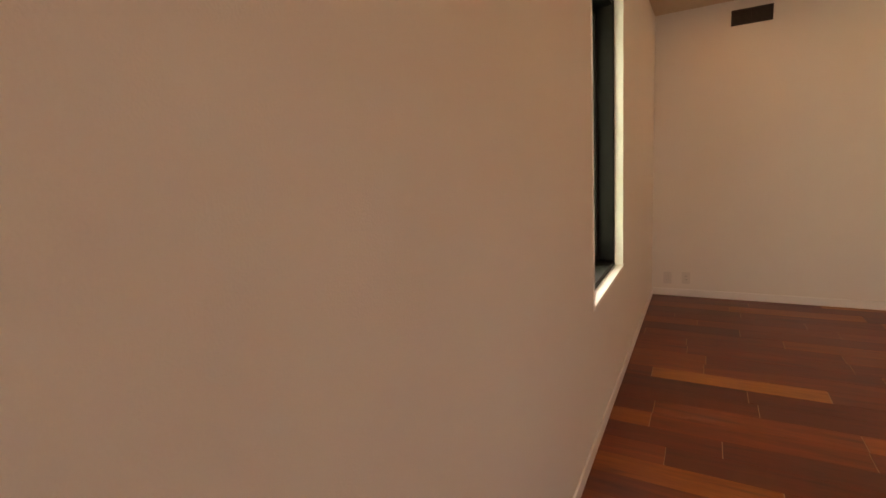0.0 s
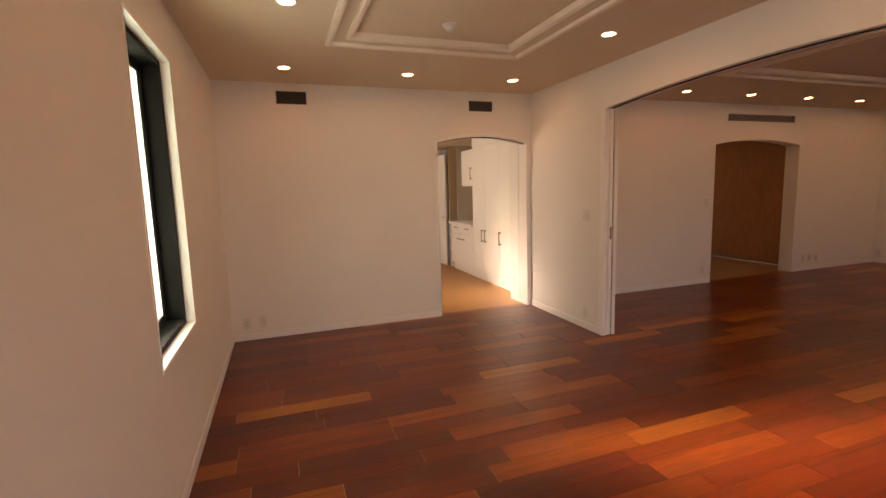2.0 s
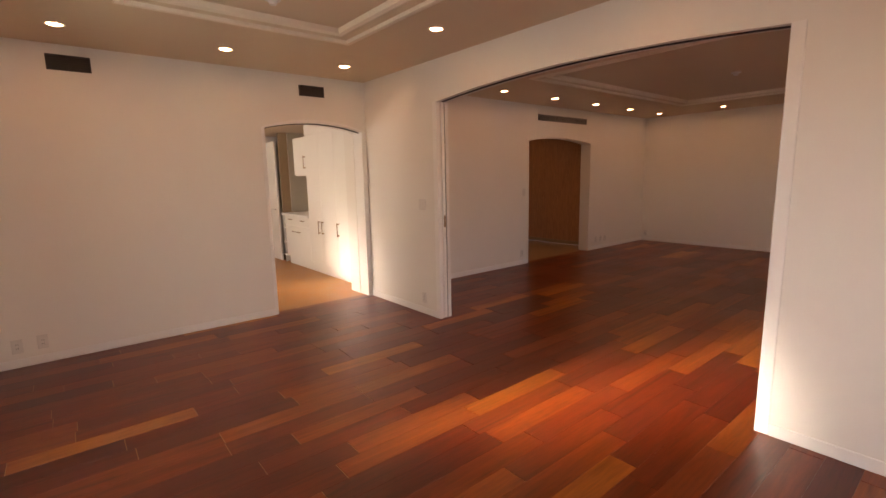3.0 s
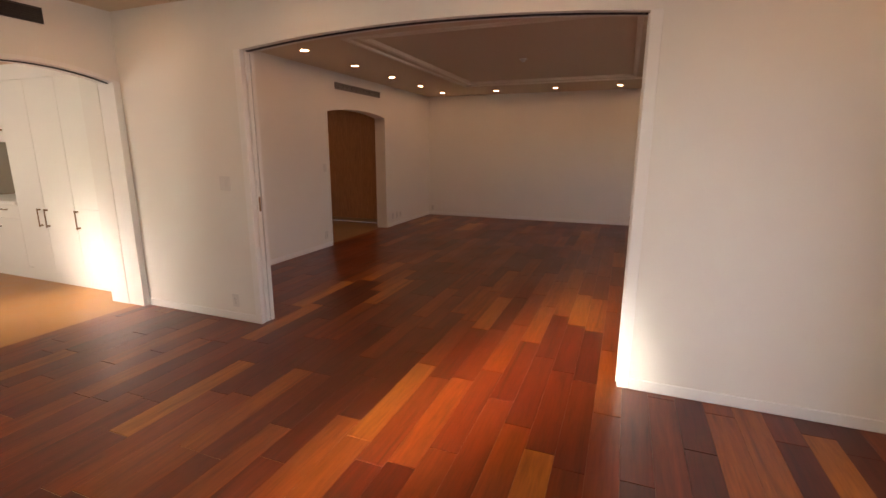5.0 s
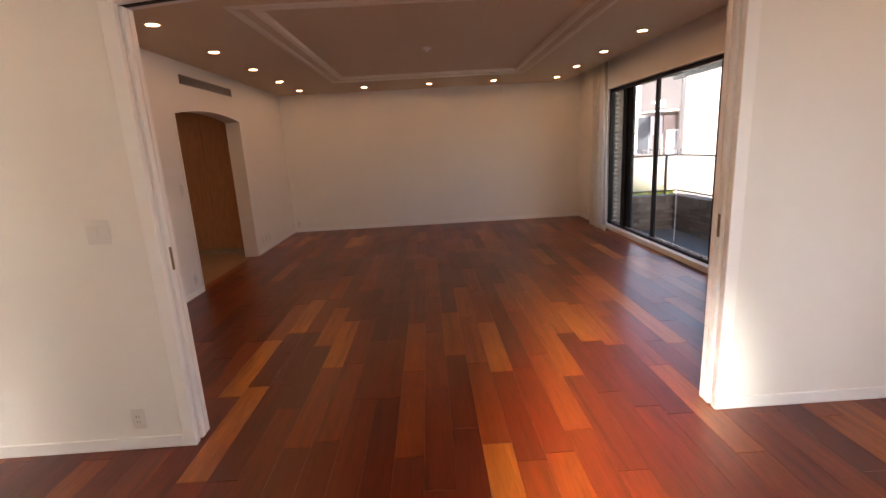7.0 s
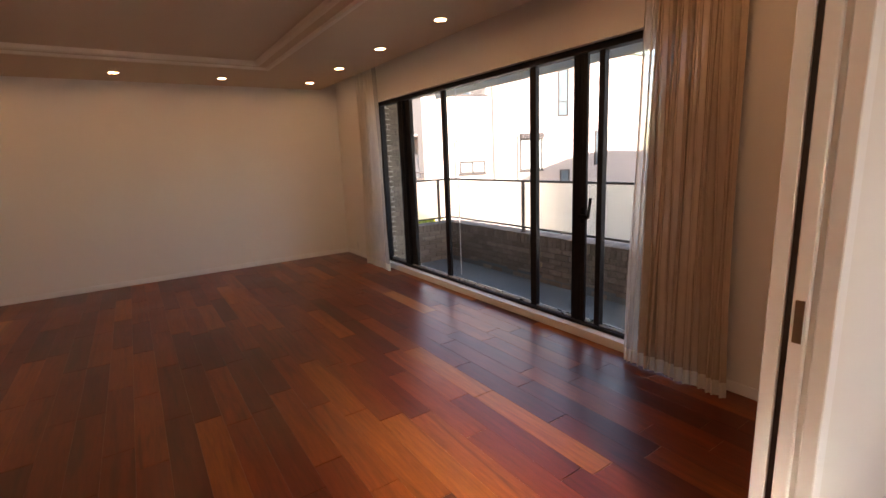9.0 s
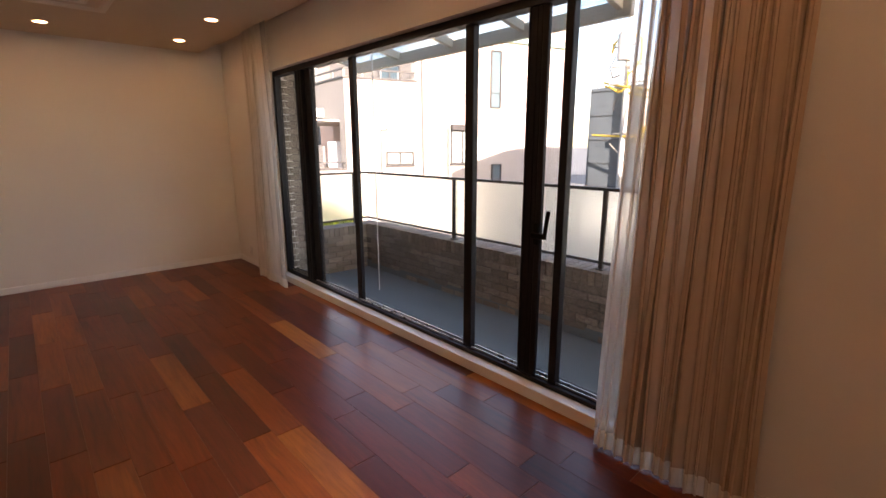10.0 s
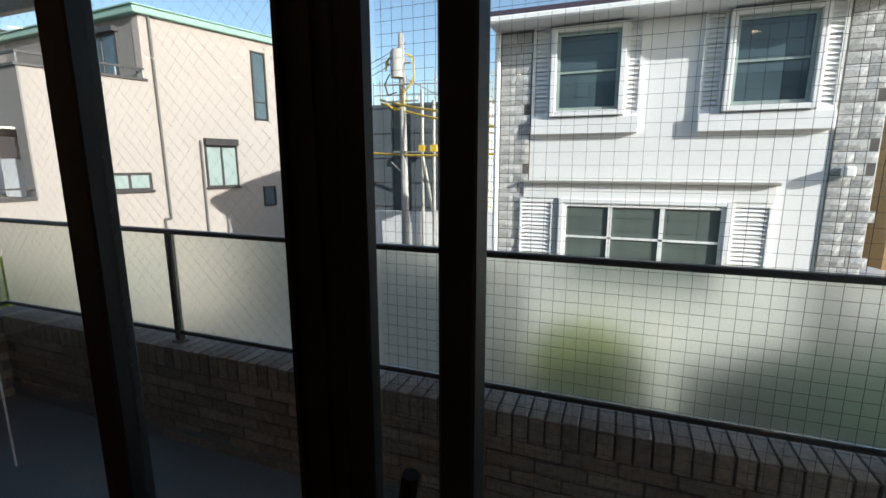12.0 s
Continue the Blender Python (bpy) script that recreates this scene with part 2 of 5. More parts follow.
# ---- mesh helpers ----
def box(bm, x0, x1, y0, y1, z0, z1, bevel=0.0):
    r = bmesh.ops.create_cube(bm, size=1.0)["verts"]
    for v in r:
        v.co = ((x0 + x1) / 2 + v.co.x * (x1 - x0), (y0 + y1) / 2 + v.co.y * (y1 - y0), (z0 + z1) / 2 + v.co.z * (z1 - z0))
    if bevel:
        es = list({e for v in r for e in v.link_edges})
        bmesh.ops.bevel(bm, geom=es, offset=bevel, segments=1, affect="EDGES", clamp_overlap=True)
    return bm


def boxes(*items, bevel=0.0):
    bm = bmesh.new()
    for it in items:
        box(bm, *it, bevel=bevel)
    return bm


def prism(points, axis, a, b):
    """A flat outline pushed from a to b along an axis (0 x, 1 y, 2 z)."""
    bm = bmesh.new()

    def put(p, d):
        c = list(p)
        c.insert(axis, d)
        return bm.verts.new(c)
    lo, hi = [put(p, a) for p in points], [put(p, b) for p in points]
    bm.faces.new(lo)
    bm.faces.new(hi)
    for i in range(len(points)):
        j = (i + 1) % len(points)
        bm.faces.new((lo[i], lo[j], hi[j], hi[i]))
    bmesh.ops.recalc_face_normals(bm, faces=bm.faces)
    return bm


def rod(bm, a, b, r, sides=10, r2=None):
    a, b = Vector(a), Vector(b)
    m = Matrix.Translation((a + b) / 2) @ (b - a).to_track_quat("Z", "Y").to_matrix().to_4x4()
    bmesh.ops.create_cone(bm, cap_ends=True, segments=sides, radius1=r, radius2=r if r2 is None else r2, depth=(b - a).length, matrix=m)
    return bm


def mesh_of(name, bm, mat, smooth=False):
    me = bpy.data.meshes.new(name)
    bm.to_mesh(me)
    bm.free()
    if smooth:
        me.polygons.foreach_set("use_smooth", [True] * len(me.polygons))
    me.materials.append(mat)
    return me


def part(name, bm, mat, parent, label="", smooth=False):
    ob = new(name, mesh_of(name, bm, mat, smooth))
    ob.parent = parent
    if label:
        ob["label"] = label
    return ob


def solid(name, bm, mat, label, category, kind="", group="", smooth=False):
    return tagged(new(name, mesh_of(name, bm, mat, smooth)), label, category, group, kind)


def thing(name, at, label, category, group="", kind="", rz=0):
    ob = new(name)
    ob.matrix_basis = pose(*at, 0, 0, rz)
    return tagged(ob, label, category, group, kind)


def arch(x0, x1, spring, apex, n=18):
    """Points of a flat arch from x1 down to x0, from the right spring to the left."""
    half, rise = (x1 - x0) / 2, apex - spring
    rad = (half * half + rise * rise) / (2 * rise)
    out = []
    for i in range(n + 1):
        x = x1 - (x1 - x0) * i / n
        dx = x - (x0 + x1) / 2
        out.append((x, apex - rad + math.sqrt(rad * rad - dx * dx)))
    return out


# ---- the rooms ----
XW, XP0, XP1, XE, YN, YS, H = -0.335, 3.167, 3.300, 10.05, 5.22, -0.50, 2.61
TOP = 3.0
KA, LA, PA = (1.945, 3.112, 2.035, 2.112), (6.205, 7.982, 2.03, 2.106), (0.965, 3.845, 2.212, 2.288)

outline = [(XW - 0.2, 0), (KA[0], 0)] + arch(*KA)[::-1] + [(KA[1], 0), (LA[0], 0)] + arch(*LA)[::-1] + [(LA[1], 0), (XE + 0.2, 0), (XE + 0.2, TOP), (XW - 0.2, TOP)]
solid("wall_north", prism(outline, 1, YN, YN + 0.2), WALL, "off-white papered wall with two arched openings", "wall", "structure")
outline = [(YS, 0), (PA[0], 0)] + arch(*PA)[::-1] + [(PA[1], 0), (YN, 0), (YN, TOP), (YS, TOP)]
solid("wall_partition", prism(outline, 0, XP0, XP1), WALL, "off-white partition wall with a wide arched opening", "wall", "structure")
WW = (2.435, 3.305, 0.72, 2.29)
solid("wall_west", boxes((XW - 0.2, XW, YS - 0.2, WW[0], 0, TOP), (XW - 0.2, XW, WW[1], YN, 0, TOP), (XW - 0.2, XW, WW[0], WW[1], 0, WW[2]), (XW - 0.2, XW, WW[0], WW[1], WW[3], TOP)), WALL,
      "off-white papered wall with a tall narrow window", "wall", "structure")
solid("wall_east", boxes((XE, XE + 0.2, YS - 0.2, YN, 0, TOP)), WALL, "plain off-white papered wall", "wall", "structure")
LW, DW = (4.28, 8.70, 0.0, 2.275), (0.35, 2.35, 0.0, 2.275)
YS2 = YS - 0.22
solid("wall_south", boxes((XW, DW[0], YS2, YS, -0.2, TOP), (DW[1], LW[0], YS2, YS, -0.2, TOP), (LW[1], XE, YS2, YS, -0.2, TOP),
                          (DW[0], DW[1], YS2, YS, DW[3], TOP), (LW[0], LW[1], YS2, YS, LW[3], TOP)), WALL,
      "off-white papered wall around wide glazed openings", "wall", "structure")

# ceilings with stepped trays
BEADS = (("outer_bead", [(0.0, 2.612), (0.006, 2.600), (0.030, 2.594), (0.050, 2.598), (0.056, 2.624)], "TRIM"), ("flat_band", [(0.056, 2.622), (0.142, 2.630)], "CEIL"),
         ("inner_bead", [(0.142, 2.632), (0.146, 2.616), (0.165, 2.612), (0.192, 2.622), (0.200, 2.664)], "TRIM"))


def rect_loop(bm, x0, x1, y0, y1, inset, z):
    return [bm.verts.new((x, y, z)) for x, y in ((x0 + inset, y0 + inset), (x1 - inset, y0 + inset), (x1 - inset, y1 - inset), (x0 + inset, y1 - inset))]


def tray_ceiling(name, room, tray, label):
    bm = bmesh.new()
    outer = rect_loop(bm, *room, 0, H)
    inner = rect_loop(bm, *tray, 0, H)
    for i in range(4):
        bm.faces.new((outer[i], inner[i], inner[(i + 1) % 4], outer[(i + 1) % 4]))
    for i in range(4):
        wall = [bm.verts.new((v.co.x, v.co.y, 2.66)) for v in (inner[i], inner[(i + 1) % 4])]
        bm.faces.new((inner[i], wall[0], wall[1], inner[(i + 1) % 4]))
    bm.faces.new([bm.verts.new((x, y, 2.66)) for x, y in ((tray[0], tray[2]), (tray[0], tray[3]), (tray[1], tray[3]), (tray[1], tray[2]))])
    x0, x1, y0, y1 = room
    box(bm, x0, x1, y0, y1, 2.78, 2.9)
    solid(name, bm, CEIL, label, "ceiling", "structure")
    moulding = thing(name.replace("ceiling", "trim"), ((tray[0] + tray[1]) / 2, (tray[2] + tray[3]) / 2, 0), "pale double bead moulding round the ceiling tray", "moulding", kind="structure")
    mid = Matrix.Translation((-(tray[0] + tray[1]) / 2, -(tray[2] + tray[3]) / 2, 0))
    for bead, steps, paint in BEADS:
        bm = bmesh.new()
        loops = [rect_loop(bm, *tray, d - 0.006, z) for d, z in steps]
        for a, b in zip(loops, loops[1:]):
            for i in range(4):
                bm.faces.new((a[i], b[i], b[(i + 1) % 4], a[(i + 1) % 4]))
        bm.transform(mid)
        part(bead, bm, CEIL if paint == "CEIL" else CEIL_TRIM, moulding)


YC = -0.25
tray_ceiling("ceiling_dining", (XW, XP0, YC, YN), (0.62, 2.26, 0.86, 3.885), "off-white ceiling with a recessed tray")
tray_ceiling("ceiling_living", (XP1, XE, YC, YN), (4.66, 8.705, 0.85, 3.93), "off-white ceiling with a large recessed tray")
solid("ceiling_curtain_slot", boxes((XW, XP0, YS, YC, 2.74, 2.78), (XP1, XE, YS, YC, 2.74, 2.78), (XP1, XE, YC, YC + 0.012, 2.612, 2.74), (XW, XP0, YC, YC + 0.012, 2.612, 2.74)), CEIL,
      "recessed curtain slot along the window wall", "ceiling", "structure")
solid("trim_curtain_track", boxes((XP1 + 0.3, XE - 0.05, -0.41, -0.385, 2.715, 2.74)), TRIM, "white curtain track in the ceiling slot", "curtain track", "structure")

# kitchen and hall beyond the arches
KX0, KX1, KY1, KH = 0.10, 3.90, 9.35, 2.31
solid("wall_kitchen", boxes((KX0 - 0.15, KX0, YN + 0.2, 6.6, 0, TOP), (KX0 - 0.15, KX0, 7.6, KY1, 0, TOP), (KX0 - 0.15, KX0, 6.6, 7.6, 0, 1.0), (KX0 - 0.15, KX0, 6.6, 7.6, 2.15, TOP),
                            (KX0, KX1, KY1, KY1 + 0.15, 0, TOP), (KX1, KX1 + 0.15, YN + 0.2, KY1, 0, TOP), (3.10, 3.28, YN + 0.2, 5.66, 0.0, KH)), WALL, "off-white kitchen walls", "wall", "structure")
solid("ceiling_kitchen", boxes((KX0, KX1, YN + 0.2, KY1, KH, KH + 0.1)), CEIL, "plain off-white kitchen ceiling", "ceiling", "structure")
solid("floor_kitchen", boxes((KX0, KX1, YN + 0.10, KY1, -0.05, 0.0)), KITCHEN_FLOOR, "honey-brown cork kitchen floor", "floor", "structure")
HX0, HX1, HY1 = 5.6, 8.42, 8.0
solid("wall_hall", boxes((HX0 - 0.15, HX0, YN + 0.2, HY1, 0, TOP), (HX1 + 0.03, HX1 + 0.18, YN + 0.2, HY1, 0, TOP), (HX0, HX1, HY1, HY1 + 0.15, 0, TOP)), WALL, "off-white hall walls in the dark", "wall", "structure")
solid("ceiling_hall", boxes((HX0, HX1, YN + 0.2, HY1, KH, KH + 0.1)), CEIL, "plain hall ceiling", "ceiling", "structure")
solid("floor_hall", boxes((HX0, HX1, YN + 0.10, HY1, -0.05, 0.0)), HALL_FLOOR, "tan tiled hall floor", "floor", "structure")

# arch linings
for lo, hi, spring, apex in (KA, LA):
    pts = arch(lo + 0.006, hi - 0.006, spring - 0.004, apex - 0.006)
    bm = bmesh.new()
    ring = [(lo + 0.006, 0.0)] + pts[::-1] + [(hi - 0.006, 0.0)]
    rows = [[bm.verts.new((x, y, z)) for x, z in ring] for y in (YN - 0.004, YN + 0.204)]
    out = 0.052 if lo < 4 else 0.03
    big = [(lo - 0.03, 0.0)] + arch(lo - 0.03, hi + out, spring + 0.002, apex + 0.03)[::-1] + [(hi + out, 0.0)]
    rim = [bm.verts.new((x, YN - 0.004, z)) for x, z in big]
    back = [bm.verts.new((x, YN + 0.002, z)) for x, z in big]
    for i in range(len(ring) - 1):
        bm.faces.new((rows[0][i], rows[0][i + 1], rows[1][i + 1], rows[1][i]))
        bm.faces.new((rim[i], rim[i + 1], rows[0][i + 1], rows[0][i]))
        bm.faces.new((back[i], back[i + 1], rim[i + 1], rim[i]))
    solid("trim_arch", bm, TRIM if lo < 4 else WALL, "thin white lining of an arched opening", "arch lining", "structure")

# wide opening: jamb strips, pocket door edges and their pulls, head strip
for side, yj in ((1, PA[1]), (-1, PA[0])):
    jamb = thing("pocket_door_jamb", (0, 0, 0), "white pocket-door jamb with the sliding door edge showing", "door jamb", "pocket jambs", "structure")
    a = yj - side * 0.012
    part("casing", boxes((XP0 - 0.010, XP0 + 0.030, min(a, yj + side * 0.055), max(a, yj + side * 0.055), 0, 2.215), bevel=0.003), TRIM, jamb)
    part("casing", boxes((XP1 - 0.030, XP1 + 0.010, min(a, yj + side * 0.055), max(a, yj + side * 0.055), 0, 2.215), bevel=0.003), TRIM, jamb)
    b = yj - side * 0.022
    leaf = part("door_edge", boxes((XP0 + 0.045, XP0 + 0.082, min(b, yj), max(b, yj), 0.008, 2.21), bevel=0.003), TRIM, jamb)
    c = b - side * 0.002
    part("pull", boxes((XP0 + 0.052, XP0 + 0.074, min(c, b), max(c, b), 0.97, 1.09), bevel=0.001), BRASS, leaf, "dark metal finger pull")
    part("seal", boxes((XP0 + 0.084, XP1 - 0.032, min(yj - side * 0.004, yj), max(yj - side * 0.004, yj), 0, 2.2)), DARK, jamb, "dark slot beside the door edge")
bm = bmesh.new()
pts = arch(PA[0], PA[1], PA[2] - 0.003, PA[3] - 0.004)
rows = [[bm.verts.new((x, y, z + dz)) for y, z in pts] for x, dz in ((XP0 + 0.050, 0.004), (XP0 + 0.050, -0.003), (XP0 + 0.076, -0.003), (XP0 + 0.076, 0.004))]
for r0, r1 in zip(rows, rows[1:]):
    for i in range(len(pts) - 1):
        bm.faces.new((r0[i], r0[i + 1], r1[i + 1], r1[i]))
solid("trim_door_track", bm, BRONZE, "dark door track under the arched head", "door track", "structure")

bm = bmesh.new()
pts = arch(KA[0], KA[1], KA[2] - 0.012, KA[3] - 0.013)
rows = [[bm.verts.new((x, y, z + dz)) for x, z in pts] for y, dz in ((YN + 0.060, 0.006), (YN + 0.060, -0.002), (YN + 0.085, -0.002), (YN + 0.085, 0.006))]
for r0, r1 in zip(rows, rows[1:]):
    for i in range(len(pts) - 1):
        bm.faces.new((r0[i], r0[i + 1], r1[i + 1], r1[i]))
solid("trim_kitchen_door_track", bm, BRONZE, "dark door track under the arched kitchen opening", "door track", "structure")


# baseboards
def baseboard(x0, x1, y0, y1, h=0.072):
    return solid("baseboard", boxes((x0, x1, y0, y1, 0.0, h), bevel=0.004), TRIM, "low white painted baseboard along the wall", "baseboard", "structure")


T = 0.012
baseboard(XW, KA[0] - 0.03, YN - T, YN)
baseboard(KA[1] + 0.03, XP0, YN - T, YN)
baseboard(XP0 - T, XP0, PA[1] + 0.056, YN - T)
baseboard(XP0 - T, XP0, YS, PA[0] - 0.056)
baseboard(XW, XW + T, YS, YN - T)
baseboard(XP1, LA[0] - 0.03, YN - T, YN)
baseboard(LA[1] + 0.03, XE, YN - T, YN)
baseboard(XE - T, XE, YS, YN - T)
baseboard(LW[1] + 0.05, XE - T, YS, YS + T)
baseboard(XP1, LW[0] - 0.05, YS, YS + T)
baseboard(XP1, XP1 + T, YS + T, PA[0] - 0.056)
baseboard(XP1, XP1 + T, PA[1] + 0.056, YN - T)


# ---- west window ----
win = thing("window_1", (0, 0, 0), "tall black-framed window with obscure glass in a white reveal", "window", kind="structure")
y0, y1, z0, z1 = WW
part("window_reveal", boxes((XW - 0.05, XW + 0.004, y0 - 0.001, y0 + 0.014, z0, z1), (XW - 0.05, XW + 0.004, y1 - 0.014, y1 + 0.001, z0, z1), (XW - 0.05, XW + 0.004, y0 + 0.014, y1 - 0.014, z1 - 0.014, z1 + 0.001)), TRIM, win)
part("window_sill", boxes((XW - 0.05, XW + 0.008, y0, y1, z0 - 0.006, z0 + 0.018), bevel=0.003), TRIM, win)
a, b = y0 + 0.014, y1 - 0.014
xa, xb = XW - 0.185, XW - 0.045
part("window_frame", boxes((xa, xb, a, a + 0.03, z0 + 0.018, z1 - 0.014), (xa, xb, b - 0.03, b, z0 + 0.018, z1 - 0.014), (xa, xb, a + 0.03, b - 0.03, z0 + 0.018, z0 + 0.05), (xa, xb, a + 0.03, b - 0.03, z1 - 0.045, z1 - 0.014), bevel=0.003), BLACK, win)
part("sash", boxes((xa + 0.01, xa + 0.05, a + 0.03, a + 0.075, z0 + 0.05, z1 - 0.045), (xa + 0.01, xa + 0.05, b - 0.075, b - 0.03, z0 + 0.05, z1 - 0.045), (xa + 0.01, xa + 0.05, a + 0.075, b - 0.075, z0 + 0.05, z0 + 0.095), (xa + 0.01, xa + 0.05, a + 0.075, b - 0.075, z1 - 0.09, z1 - 0.045), bevel=0.003), BLACK, win)
pane = part("pane", boxes((xa + 0.03, xa + 0.036, a + 0.075, b - 0.075, z0 + 0.095, z1 - 0.09)), OBSCURE, win, "white obscure glass pane")

# ---- living room window ----
win = thing("window_2", (0, 0, 0), "wide dark aluminium balcony window with wired glass panes", "window", kind="structure")
YF0, YF1 = -0.655, -0.560
ZB, ZT = 0.075, 2.262
part("curb", boxes((LW[0], LW[1], -0.56, -0.482, 0.0, 0.072), (LW[0], LW[1], YS2, -0.56, -0.2, 0.055), bevel=0.003), TRIM, win, "white painted curb under the frame")
part("window_frame", boxes((LW[0], LW[1], YF0 - 0.03, YF1, 0.055, 0.098), (LW[0], LW[1], YF0, YF1, 2.225, LW[3]), (8.655, 8.70, -0.632, YF1, 0.098, 2.225), (LW[0], LW[0] + 0.045, YF0, YF1, 0.098, 2.225), bevel=0.003), BRONZE, win)
part("track_ridge", boxes((LW[0] + 0.05, 8.65, -0.600, -0.594, 0.098, 0.112), (LW[0] + 0.05, 8.65, -0.640, -0.634, 0.098, 0.112)), CHROME, win)
for name, xa, xb, ya, yb in (("post", 8.05, 8.17, -0.655, -0.565), ("stile", 7.93, 8.05, -0.650, -0.60), ("mullion", 7.155, 7.225, -0.635, -0.595), ("mullion", 5.748, 5.822, -0.635, -0.585),
                             ("post", 5.232, 5.322, -0.64, -0.575), ("stile", 5.193, 5.232, -0.605, -0.575), ("mullion", 5.045, 5.095, -0.635, -0.58)):
    bm = boxes((xa, xb, ya, yb, 0.098, 2.225), bevel=0.004)
    if name == "post":
        w = (xb - xa) / 3
        box(bm, xa + w, xa + w + 0.006, yb, yb + 0.006, 0.098, 2.225)
        box(bm, xb - 0.012, xb - 0.004, yb, yb + 0.008, 0.098, 2.225)
    part(name, bm, BRONZE, win)
panes = ((8.17, 8.655), (7.225, 7.93), (5.822, 7.155), (5.322, 5.748), (5.095, 5.193), (LW[0] + 0.045, 5.045))
for i, (xa, xb) in enumerate(panes):
    p = part("pane", boxes((xa, xb, -0.618, -0.612, 0.098, 2.225)), GLASS, win)
    p.visible_shadow = False
    if i in (2, 3):
        bm = bmesh.new()
        step = 0.019
        zz = -(xb - xa)
        while zz < 2.127:
            for s in (1, -1):
                t0, t1 = max(0, -zz), min(xb - xa, 2.127 - zz)
                if t1 > t0:
                    ax, bx = (xa + t0, xa + t1) if s > 0 else (xb - t0, xb - t1)
                    rod(bm, (ax, -0.615, 0.098 + zz + t0), (bx, -0.615, 0.098 + zz + t1), 0.00013, 3)
            zz += step * 1.3
        tagged(part("wire_mesh", bm, STEEL_DARK, p, "diamond wire set in the glass"), kind="stuff")
    elif i in (4, 5):
        bm = bmesh.new()
        n = int((xb - xa) / 0.0150)
        for k in range(1, n + 1):
            box(bm, xa + k * 0.0150 - 0.00014, xa + k * 0.0150 + 0.00014, -0.6153, -0.6147, 0.098, 2.225)
        for k in range(1, 142):
            box(bm, xa, xb, -0.6153, -0.6147, 0.098 + k * 0.0150 - 0.00014, 0.098 + k * 0.0150 + 0.00014)
        tagged(part("wire_mesh", bm, DARK, p, "square wire grid set in the glass"), kind="stuff")
handle = part("handle", boxes((5.200, 5.235, -0.575, -0.562, 0.93, 1.06), bevel=0.004), BLACK, win, "black lever handle")
bm = boxes((5.135, 5.235, -0.562, -0.538, 0.975, 1.005), bevel=0.004)
rod(bm, (5.145, -0.549, 0.985), (5.118, -0.542, 1.14), 0.012, 8)
part("lever", bm, BLACK, handle)

# dining window behind the walker
win = thing("window_3", (0, 0, 0), "dark aluminium balcony window of the dining room", "window", kind="structure")
part("window_frame", boxes((DW[0], DW[1], YF0, YF1, 0.0, 0.098), (DW[0], DW[1], YF0, YF1, 2.225, DW[3]), (DW[0], DW[0] + 0.045, YF0, YF1, 0.098, 2.225), (DW[1] - 0.045, DW[1], YF0, YF1, 0.098, 2.225), (1.31, 1.39, YF0, YF1, 0.098, 2.225)), BRONZE, win)
for xa, xb in ((DW[0] + 0.045, 1.31), (1.39, DW[1] - 0.045)):
    part("pane", boxes((xa, xb, -0.618, -0.612, 0.098, 2.225)), GLASS, win).visible_shadow = False


# ---- ceiling fittings ----
def downlight():
    ob = thing("downlight", (0, 0, 0), "small round recessed ceiling light, switched on, in a pale ring", "downlight", "downlights")
    bm = bmesh.new()
    prof = [(0.062, 0.0), (0.062, -0.005), (0.052, -0.007), (0.046, -0.003)]
    rings = [[bm.verts.new((r * math.cos(k * math.tau / 24), r * math.sin(k * math.tau / 24), z)) for k in range(24)] for r, z in prof]
    for a, b in zip(rings, rings[1:]):
        for k in range(24):
            bm.faces.new((a[k], a[(k + 1) % 24], b[(k + 1) % 24], b[k]))
    part("ring", bm, TRIM, ob, smooth=True)
    bm = bmesh.new()
    bmesh.ops.create_circle(bm, cap_ends=True, segments=24, radius=0.046, matrix=Matrix.Translation((0, 0, -0.0035)) @ Matrix.Rotation(math.pi, 4, "X"))
    part("lens", bm, LAMP, ob, "warm glowing lens")
    return ob


# unseen hall downlights, added only to brighten the closet beyond the arch
HALL_FILL_SPOTS = [(6.9, 6.3), (7.6, 6.9)]
spots = [(0.33, y) for y in (4.61, 3.12, 1.63, 0.14)] + [(2.60, y) for y in (4.61, 3.12, 1.63, 0.14)] + [(1.465, 4.61), (1.465, 0.14)]
spots += [(3.92 + 1.105 * i, y) for i in range(6) for y in (4.66, 0.112)] + [(x, 0.112 + 1.137 * j) for x in (3.92, 9.445) for j in (1, 2, 3)]
first = downlight()
first.matrix_basis = pose(*spots[0], H)
for x, y in spots[1:]:
    copy_thing(first, pose(x, y, H))
# the added hall fill lights reuse the downlight
for x, y in HALL_FILL_SPOTS:
    copy_thing(first, pose(x, y, KH))


def detector(x, y):
    ob = thing("smoke_detector", (x, y, 2.66), "small white round smoke detector on the ceiling", "smoke detector", "detectors")
    bm = bmesh.new()
    rod(bm, (0, 0, -0.014), (0, 0, 0), 0.052, 24)
    part("base", bm, PLASTIC, ob)
    bm = bmesh.new()
    rod(bm, (0, 0, -0.042), (0, 0, -0.014), 0.022, 20, 0.036)
    part("sensor", bm, PLASTIC, ob)


detector(1.44, 3.38)
detector(6.70, 2.42)


